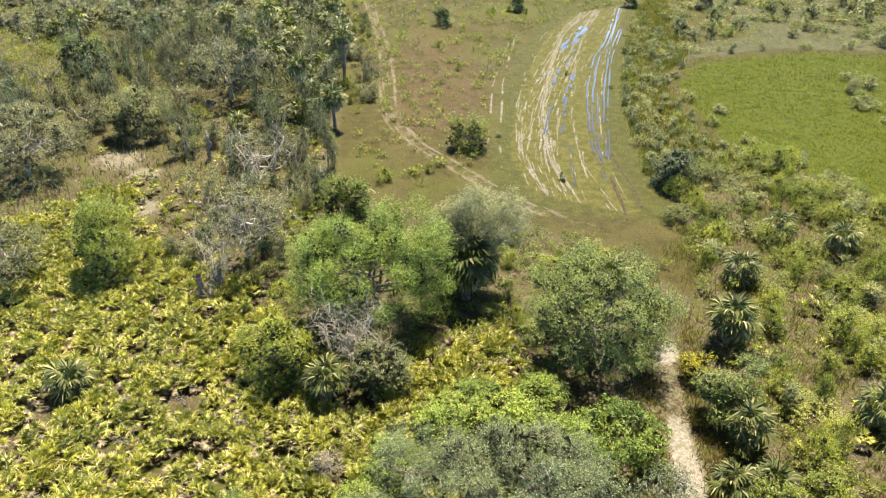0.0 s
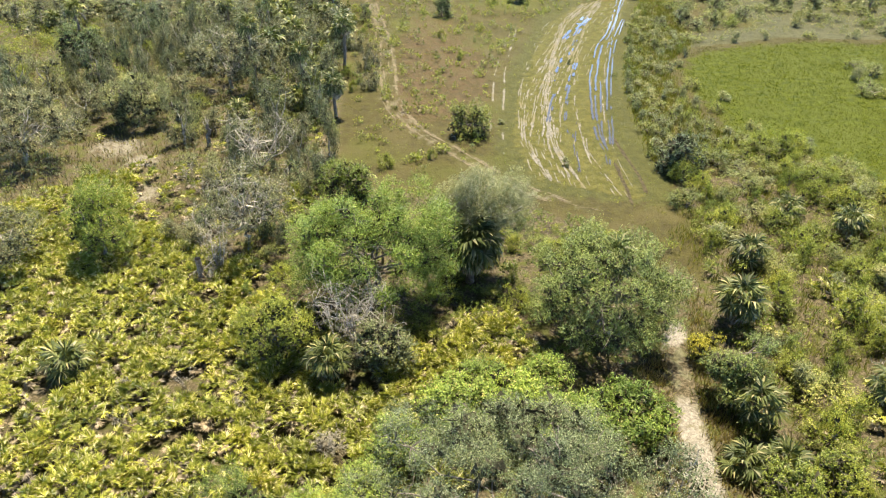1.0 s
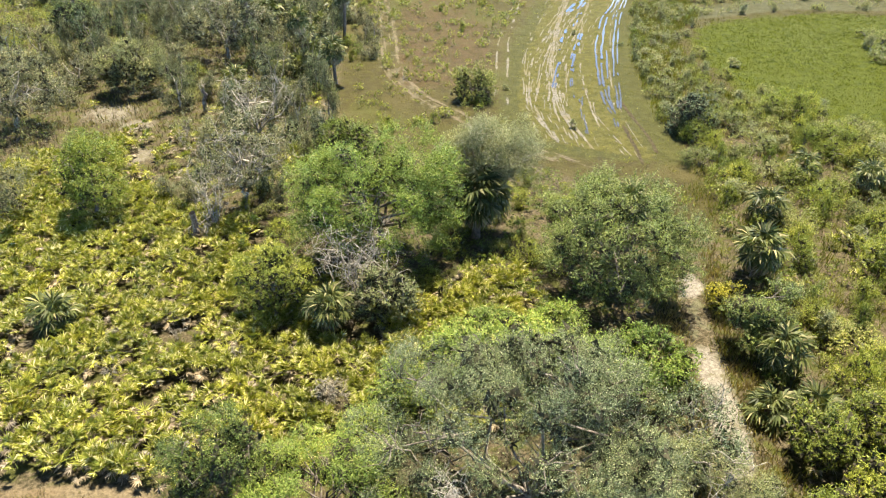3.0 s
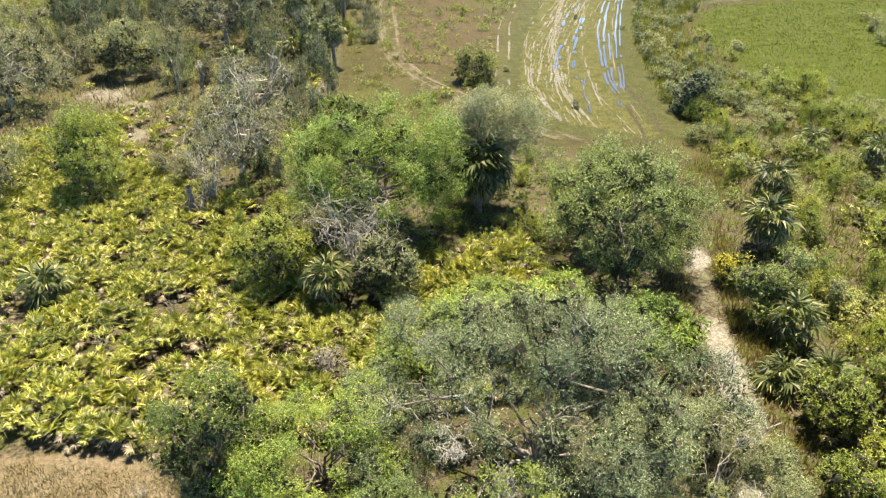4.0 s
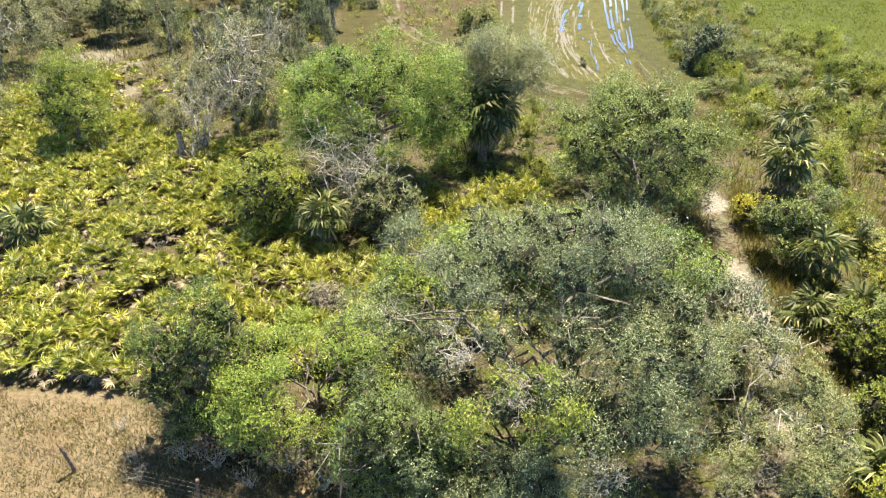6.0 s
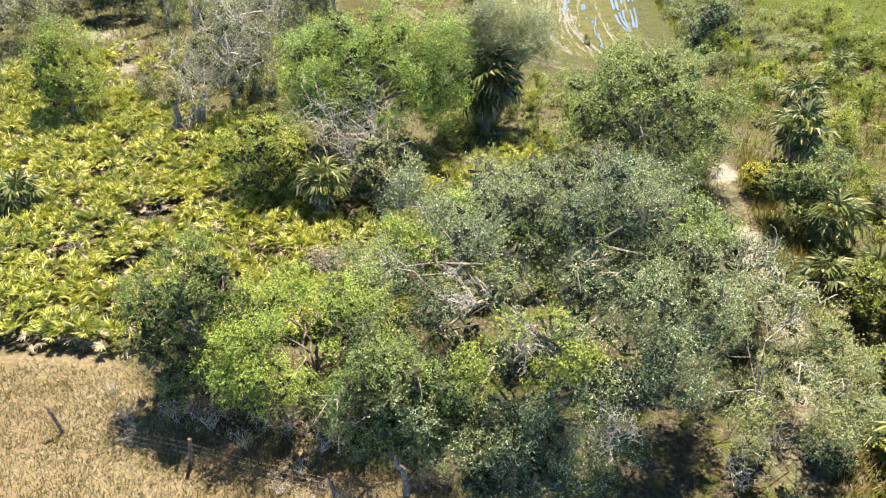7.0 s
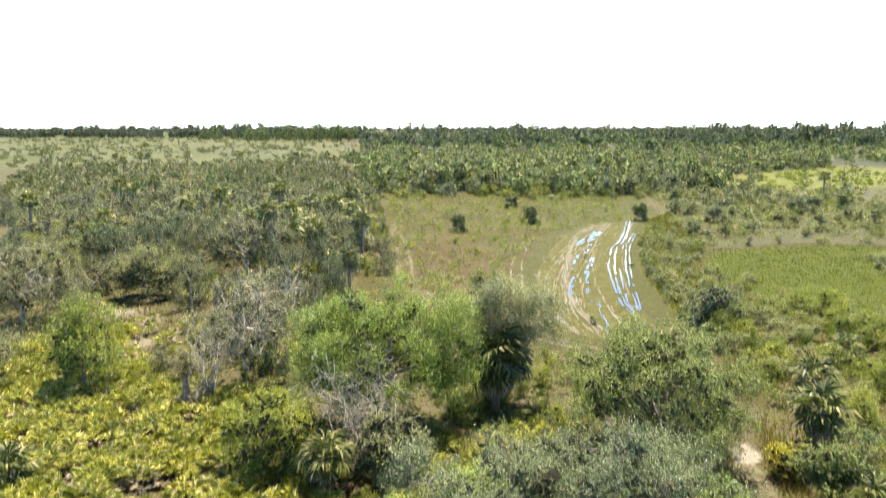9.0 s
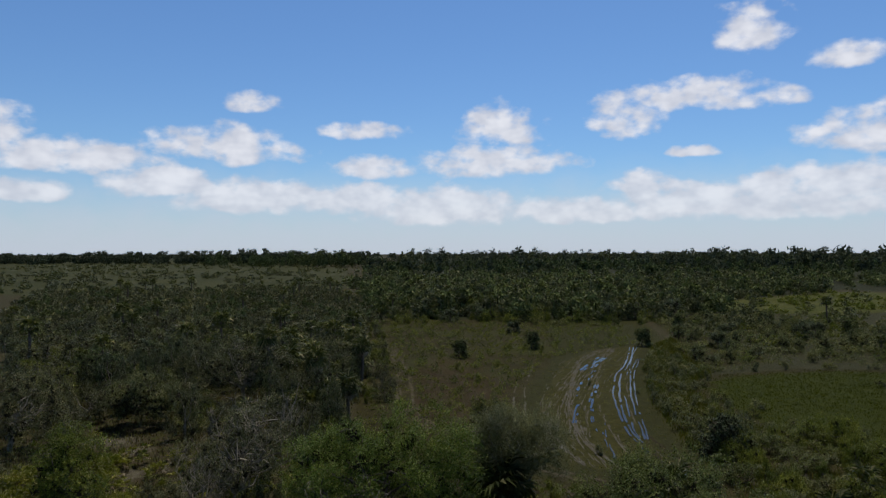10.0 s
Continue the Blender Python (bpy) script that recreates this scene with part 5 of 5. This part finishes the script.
def build_undergrowth():
    """Low leafy growth that hides the soil between the shrubs."""
    r = np.random.default_rng(19)
    on_trail = lambda X, Y: line_distance(X, Y, TRAIL) < 1.5
    wet = lambda X, Y: inside(X, Y, MARSH)
    belt = [(-15, 40), (-4, 38), (8, 33), (13, 44), (16, 49), (4, 55), (-9, 57), (-16, 56)]
    right = [(14.5, 16), (30, 18), (60, 38), (64, 66), (38, 60), (32, 69), (22, 66), (17, 48), (15, 30)]
    rut_side = RUT_SIDE
    scrub = [(-14, 46), (-17, 85), (-22, 120), (-75, 120), (-60, 75), (-46, 50), (-30, 50)]
    sand = lambda X, Y: np.any([np.hypot(X - a_, Y - b_) < c_ for a_, b_, c_ in ((-30.3, 55.5, 4.2), (-28.3, 73.8, 3.0), (-37, 65.5, 5.5), (-33, 62, 4.0), (-33, 82, 3))], axis=0)
    for name, label, mat, places, h, w, n, leaf in (
            ("green_undergrowth", "low leafy green growth between the trees", "green", scatter(r, belt, 240) + scatter(r, scrub, 200, 0, [sand]) + scatter(r, right, 160, 0, [on_trail]), 0.9, 0.7, 60, 0.2),
            ("yellow_green_undergrowth", "low yellow-green growth among the shrubs", "lime", scatter(r, belt, 160) + scatter(r, right, 420, 0, [on_trail]) + scatter(r, scrub, 60, 0, [sand]), 0.8, 0.7, 60, 0.19),
            ("olive_undergrowth", "low olive brush among the shrubs", "olive", scatter(r, scrub, 200, 0, [sand]) + scatter(r, right, 260, 0, [on_trail]) + scatter(r, rut_side, 500, 0, [wet]), 0.8, 0.8, 60, 0.2),
            ("sage_undergrowth", "low pale sage brush beside the ruts", "pale", scatter(r, rut_side, 850, 0, [wet]) + scatter(r, scrub, 300, 0, [sand]), 0.8, 0.8, 60, 0.2),
            ("fern_patch", "patch of low yellow-green ferns in the scrub", "lime", scatter(r, FERNS, 460) + scatter(r, [(-20, 66), (-16, 66), (-17, 78), (-22, 76)], 26), 0.7, 0.9, 60, 0.2),
            ("grey_undergrowth", "low grey brush between the scrub oaks", "oak_grey", scatter(r, scrub, 220, 0, [sand, lambda X, Y: inside(X, Y, FERNS)]), 0.9, 0.8, 60, 0.2),
            ("meadow_tussocks", "low yellow-green tussocks in the meadow", "lime", scatter(r, [(-13, 66), (-17, 105), (-27, 180), (30, 180), (27, 140), (8, 120), (2, 90), (1, 66), (-6, 60)], 850), 0.45, 0.62, 42, 0.27),
            ("meadow_clumps", "low olive clumps of weeds in the meadow", "olive", scatter(r, [(-13, 66), (-17, 105), (-27, 180), (30, 180), (27, 140), (8, 120), (2, 90), (1, 66), (-6, 60)], 220), 0.7, 0.8, 46, 0.27)):
        pieces = []
        P = np.array(places)
        for k in range(3):
            cl = dome_clumps(r, w, w, 0.0, h, 6, w * 0.45, 0.4, -0.3)
            V0, F0 = spray_leaves(r, cl, int(n * 1.5), leaf * 0.8, leaf * 0.32, 5, 0.3)
            Q = P[k::3]
            pieces.append(stamp(V0, F0, mats(Q[:, 0], Q[:, 1], gz(Q[:, 0], Q[:, 1]), r.uniform(0, 6.28, len(Q)), np.zeros(len(Q)), r.uniform(0.6, 1.4, len(Q)))))
        V, F = join(pieces)
        tagged(new(name, mesh_np(name, V, F, MAT[mat])), label, "undergrowth", kind="stuff")


def grass(r, name, label, P, h, mat, blades=6, spread=0.16, lean=0.5, width=0.03):
    P = np.asarray(P)
    n = len(P) * blades
    base = np.repeat(P, blades, 0) + r.normal(0, spread, (n, 2))
    z = gz(base[:, 0], base[:, 1]) * np.exp(-((base[:, 0] / 150) ** 2 + ((base[:, 1] - 70) / 150) ** 2))
    th = r.uniform(0, 2 * np.pi, n)
    hh = h * r.uniform(0.5, 1.3, n)
    ln = lean * hh * r.uniform(0.3, 1.2, n)
    ph = r.uniform(0, np.pi, n)
    w = width * r.uniform(0.7, 1.4, n)
    a_ = np.stack([base[:, 0] - np.cos(ph) * w, base[:, 1] - np.sin(ph) * w, z - 0.02], -1)
    b_ = np.stack([base[:, 0] + np.cos(ph) * w, base[:, 1] + np.sin(ph) * w, z - 0.02], -1)
    c_ = np.stack([base[:, 0] + np.cos(th) * ln, base[:, 1] + np.sin(th) * ln, z + hh], -1)
    V = np.stack([a_, b_, c_], 1).reshape(-1, 3)
    tagged(new(name, mesh_np(name, V, np.arange(3 * n).reshape(-1, 3), MAT[mat])), label, "grass", kind="stuff")


def build_grass():
    r = np.random.default_rng(17)
    off = lambda X, Y: (line_distance(X, Y, TRAIL) < 0.9)
    offt = lambda X, Y: (line_distance(X, Y, TRACK_L) < 0.5) | (line_distance(X, Y, TRACK_R) < 0.5)
    grass(r, "pasture_grass", "dry golden pasture grass beside the fence", scatter(r, [(-30, 20.4), (-13.6, 19.8), (-6, 16.4), (2, 14), (3, 8), (-30, 8)], 11000), 0.15, "grass_dry", 8, 0.16, 0.8, 0.016)
    grass(r, "undergrowth_grass", "rank green and straw grass between shrubs", scatter(r, [(11, 14), (30, 18), (60, 38), (60, 60), (20, 60), (15, 48), (11, 30)], 3000, 0, [off]), 0.7, "grass_green", 7, 0.25, 0.6, 0.025)
    grass(r, "meadow_grass", "short tufted brown-green meadow grass", scatter(r, MEADOW, 5000, 0, [offt]), 0.1, "grass_green", 5, 0.3, 1.6, 0.04)
    grass(r, "marsh_grass", "bright green marsh grass standing in wet ground", scatter(r, [(48 + (x - 48) * 1.09, 86 + (y - 86) * 1.07) for x, y in MARSH], 5500, 0, [lambda X, Y: ~inside(X, Y, MARSH) & (np.sin(X * 0.9) + np.sin(Y * 0.7 + X * 0.3) > 0.3)]), 0.16, "marsh", 6, 0.45, 1.6, 0.03)
    grass(r, "scrub_grass", "pale straw grass between scrub oaks", scatter(r, [(-15, 46), (-17, 85), (-27, 134), (-80, 134), (-52, 66), (-44, 50), (-25, 46)], 5000), 0.45, "grass_dry", 5, 0.3, 0.6, 0.05)
    grass(r, "verge_grass", "pale green grass beside the muddy ruts", scatter(r, RUT_SIDE[:6] + [(31, 106), (36, 150), (29, 136), (22.5, 110), (18, 86)], 3500, 0, [lambda X, Y: inside(X, Y, MARSH)]), 0.5, "grass_green", 5, 0.3, 0.6, 0.05)
    grass(r, "trail_grass", "dry grass along the sandy trail", scatter(r, [(9, 10), (13, 10), (15, 30), (16.5, 46), (12, 48), (10.5, 32)], 1100, 0, [off]), 0.45, "grass_dry", 7, 0.2, 0.6, 0.025)


# ---- distance ----
def build_far_woods():
    r = np.random.default_rng(29)

    def low_tree(h, w, n, leaf, k=11):
        cl = dome_clumps(r, w, w, -0.5 * h, h, k, max(w * 0.32, h * 0.2), 0.5, -0.4, 0.25)
        if h > 8:
            cl = np.concatenate([cl[:-3], [(0.1 * w * math.sin(q), 0.1 * w * math.cos(q), h * q, max(w * 0.34, h * 0.22)) for q in (0.25, 0.5, 0.7)]])
        return join([cores(r, cl, 0.75), clump_leaves(r, cl, n, leaf, leaf * 0.6, fill=0.65, spray=0.05)])

    fanV, fanF = fan(r, 1.0, 1.2, 5, 240, 0.6, 0.22, 0.1)
    M = np.array([(0, 0, 4.6, i * 2.4, -radians(75 - 105 * (i / 12) ** 0.85), 1.0) for i in range(12)])
    palmV, palmF = stamp(fanV, fanF, mats(*M.T))
    tV, tF = tube([(0, 0, 0), (0, 0, 2.3), (0, 0, 4.7)], [0.2, 0.18, 0.16], 4)
    palmV, palmF = join([(palmV, palmF), (tV, tF)])

    def wood(name, label, mat, places, proto, lo, hi, swell=0.0):
        """One stand of trees: a few forms, each at its own share of the places; swell lets the canopy rise and fall."""
        protos = proto if isinstance(proto, list) else [proto]
        pieces = []
        for k, (V0, F0) in enumerate(protos):
            P = np.array(places[k::len(protos)])
            n = len(P)
            size = r.uniform(lo, hi, n) * (1 + swell * (np.sin(P[:, 0] / 37.0) + np.sin(P[:, 0] / 91.0 + P[:, 1] / 60.0)))
            pieces.append(stamp(V0, F0, mats(P[:, 0], P[:, 1], np.zeros(n), r.uniform(0, 6.28, n), np.zeros(n), size)))
        tagged(new(name, mesh_np(name, *join(pieces), MAT[mat])), label, "woods", kind="stuff")

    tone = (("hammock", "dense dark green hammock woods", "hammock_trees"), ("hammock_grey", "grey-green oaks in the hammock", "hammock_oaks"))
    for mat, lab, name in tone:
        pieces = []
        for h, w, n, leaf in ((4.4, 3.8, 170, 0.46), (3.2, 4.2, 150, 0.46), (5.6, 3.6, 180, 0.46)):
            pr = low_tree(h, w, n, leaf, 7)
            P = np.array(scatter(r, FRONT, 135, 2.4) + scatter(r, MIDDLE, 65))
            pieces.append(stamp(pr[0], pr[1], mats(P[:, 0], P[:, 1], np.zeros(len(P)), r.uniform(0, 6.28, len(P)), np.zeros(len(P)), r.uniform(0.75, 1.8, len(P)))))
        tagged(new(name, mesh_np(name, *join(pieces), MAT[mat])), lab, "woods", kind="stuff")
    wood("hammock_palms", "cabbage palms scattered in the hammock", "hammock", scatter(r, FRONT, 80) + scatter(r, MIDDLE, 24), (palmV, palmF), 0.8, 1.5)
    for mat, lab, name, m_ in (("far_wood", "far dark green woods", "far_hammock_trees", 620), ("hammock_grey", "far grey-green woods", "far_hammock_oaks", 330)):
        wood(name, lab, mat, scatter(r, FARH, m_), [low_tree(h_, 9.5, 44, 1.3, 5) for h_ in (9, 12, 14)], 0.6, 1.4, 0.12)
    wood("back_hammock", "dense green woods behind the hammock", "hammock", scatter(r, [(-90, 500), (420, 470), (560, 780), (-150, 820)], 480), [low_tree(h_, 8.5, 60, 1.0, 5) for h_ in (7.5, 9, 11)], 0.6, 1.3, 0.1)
    tall = [(r.uniform(170, 800), r.uniform(560, 860)) for _ in range(150)]
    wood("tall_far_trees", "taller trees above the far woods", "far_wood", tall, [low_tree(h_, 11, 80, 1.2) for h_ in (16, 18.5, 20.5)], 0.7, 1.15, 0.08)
    # the dark tree lines beyond the savanna
    line = [(x + r.normal(0, 4), y + 0.02 * abs(x + 400) + r.normal(0, 20)) for y in (1060, 1110, 1170) for x in np.arange(-1000, -190, 9.0)]
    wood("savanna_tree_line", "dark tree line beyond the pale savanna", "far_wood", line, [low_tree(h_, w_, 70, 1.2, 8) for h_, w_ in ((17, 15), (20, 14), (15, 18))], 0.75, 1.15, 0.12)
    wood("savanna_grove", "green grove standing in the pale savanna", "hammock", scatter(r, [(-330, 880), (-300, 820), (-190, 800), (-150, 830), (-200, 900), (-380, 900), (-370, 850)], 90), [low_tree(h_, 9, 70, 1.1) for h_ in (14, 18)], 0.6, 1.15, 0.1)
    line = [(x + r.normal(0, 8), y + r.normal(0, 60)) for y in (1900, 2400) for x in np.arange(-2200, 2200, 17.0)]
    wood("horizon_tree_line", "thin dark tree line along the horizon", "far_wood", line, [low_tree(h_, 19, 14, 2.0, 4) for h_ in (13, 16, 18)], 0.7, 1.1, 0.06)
    plain = [(-75, 325), (-190, 290), (-600, 420), (-600, 1050), (-200, 1050), (-140, 700)]
    wood("savanna_grass", "low pale yellow-green brush over the savanna", "savanna", scatter(r, plain, 420), low_tree(0.7, 4.0, 40, 0.6, 3), 0.5, 2.0)
    wood("savanna_shrubs", "scattered low grey shrubs over the savanna", "oak_grey", scatter(r, [(-75, 325), (-190, 290), (-420, 400), (-420, 560), (-160, 600)], 240), low_tree(1.8, 2.6, 50, 0.5, 6), 0.5, 1.3)
    wood("scrub_brush", "low grey-green brush filling the far scrub", "oak_grey", scatter(r, SCRUB_FAR, 850), low_tree(1.9, 2.3, 100, 0.28, 4), 0.6, 1.4)
    wood("scrub_olive_brush", "low sage brush filling the far scrub", "pale", scatter(r, SCRUB_FAR, 320), low_tree(1.4, 2.2, 100, 0.28, 4), 0.6, 1.3)
    DEEP = [(-29, 162), (-31, 196), (-75, 330), (-200, 300), (-120, 160)]
    wood("far_scrub_oaks", "grey scrub oaks crowded far in the thicket", "oak_grey", scatter(r, DEEP, 300, 2.2), low_tree(4.4, 2.6, 170, 0.3, 6), 0.7, 1.3)
    wood("pale_scrub", "pale grey twiggy bushes standing in the scrub", "willow", scatter(r, SCRUB_FAR, 90, 3.0), low_tree(2.8, 1.9, 110, 0.3, 6), 0.6, 1.3)
    wood("far_dark_oaks", "dark green oaks scattered in the far thicket", "hammock", scatter(r, DEEP, 90, 2.2), low_tree(4.6, 2.3, 130, 0.4, 7), 0.6, 1.3)
    wood("right_scrub", "low sage scrub spreading to the woods", "pale", scatter(r, RIGHT_FAR, 420), low_tree(2.0, 2.2, 100, 0.28, 4), 0.5, 1.3)
    wood("right_brush", "low yellow-green brush before the woods", "lime", scatter(r, MEADOW_FAR, 120) + scatter(r, RIGHT_FAR, 70), low_tree(1.4, 2.4, 120, 0.28, 6), 0.5, 1.4)
    wood("right_oaks", "dark bushy oaks standing in the scrub", "hammock_grey", scatter(r, MEADOW_FAR, 14) + scatter(r, RIGHT_FAR, 34), low_tree(4.2, 2.4, 160, 0.4, 9), 0.6, 1.3)


# ---- the fence ----
def build_fence():
    r = np.random.default_rng(31)
    f = thing("wire_fence", "old wire fence with leaning dark wooden posts", "fence")
    a_, b_ = np.array([-14.7, 16.5]), np.array([-4.9, 14.3])
    d = (b_ - a_) / 2.0
    posts = [a_ + d * k for k in range(-4, 7)]
    pm = []
    for k in range(3):
        s = np.linspace(0, 1, 6)
        P = np.stack([0.02 * np.sin(s * 3 + k), 0.02 * np.cos(s * 4 + k), s * 1.5 - 0.3], -1)
        V, F = tube(P, 0.065 * (1.1 - 0.15 * s), 8)
        top = len(V)
        V = np.concatenate([V, [[P[-1, 0], P[-1, 1], P[-1, 2] + 0.015]]])
        cap = [(40 + j, 40 + (j + 1) % 8, top, top) for j in range(0, 8)]
        V2 = np.concatenate([V, V[-1:]])
        cap = [(40 + j, 40 + (j + 1) % 8, top, top + 1) for j in range(8)]
        pm.append(mesh_np("fence_post", V2, np.concatenate([F, np.array(cap)]), MAT["post"]))
    lean = [(-3, 4), (5, -2), (2, 3), (0, -6), (-2, -9), (3, 9), (0, -3), (4, 4), (-3, 2), (2, -5), (0, 3)]
    for k, q in enumerate(posts):
        part("post", pm[k % 3], f, pose(q[0], q[1], gz(*q), lean[k][0], lean[k][1]))
    for z in (0.3, 0.55, 0.8, 1.05):
        P = []
        for q0, q1 in zip(posts[:-1], posts[1:]):
            for s in np.linspace(0, 1, 6)[:-1]:
                q = q0 + (q1 - q0) * s
                P.append((q[0], q[1] - 0.07, gz(*q) + z - 0.05 * math.sin(math.pi * s)))
        part("wire", mesh_np("fence_wire", *tube(P, [0.0035] * len(P), 4), MAT["wire"]), f)


build_near_trees()
build_palms()
build_shrubs()
build_palmettos()
build_undergrowth()
build_grass()
build_far_woods()
build_fence()
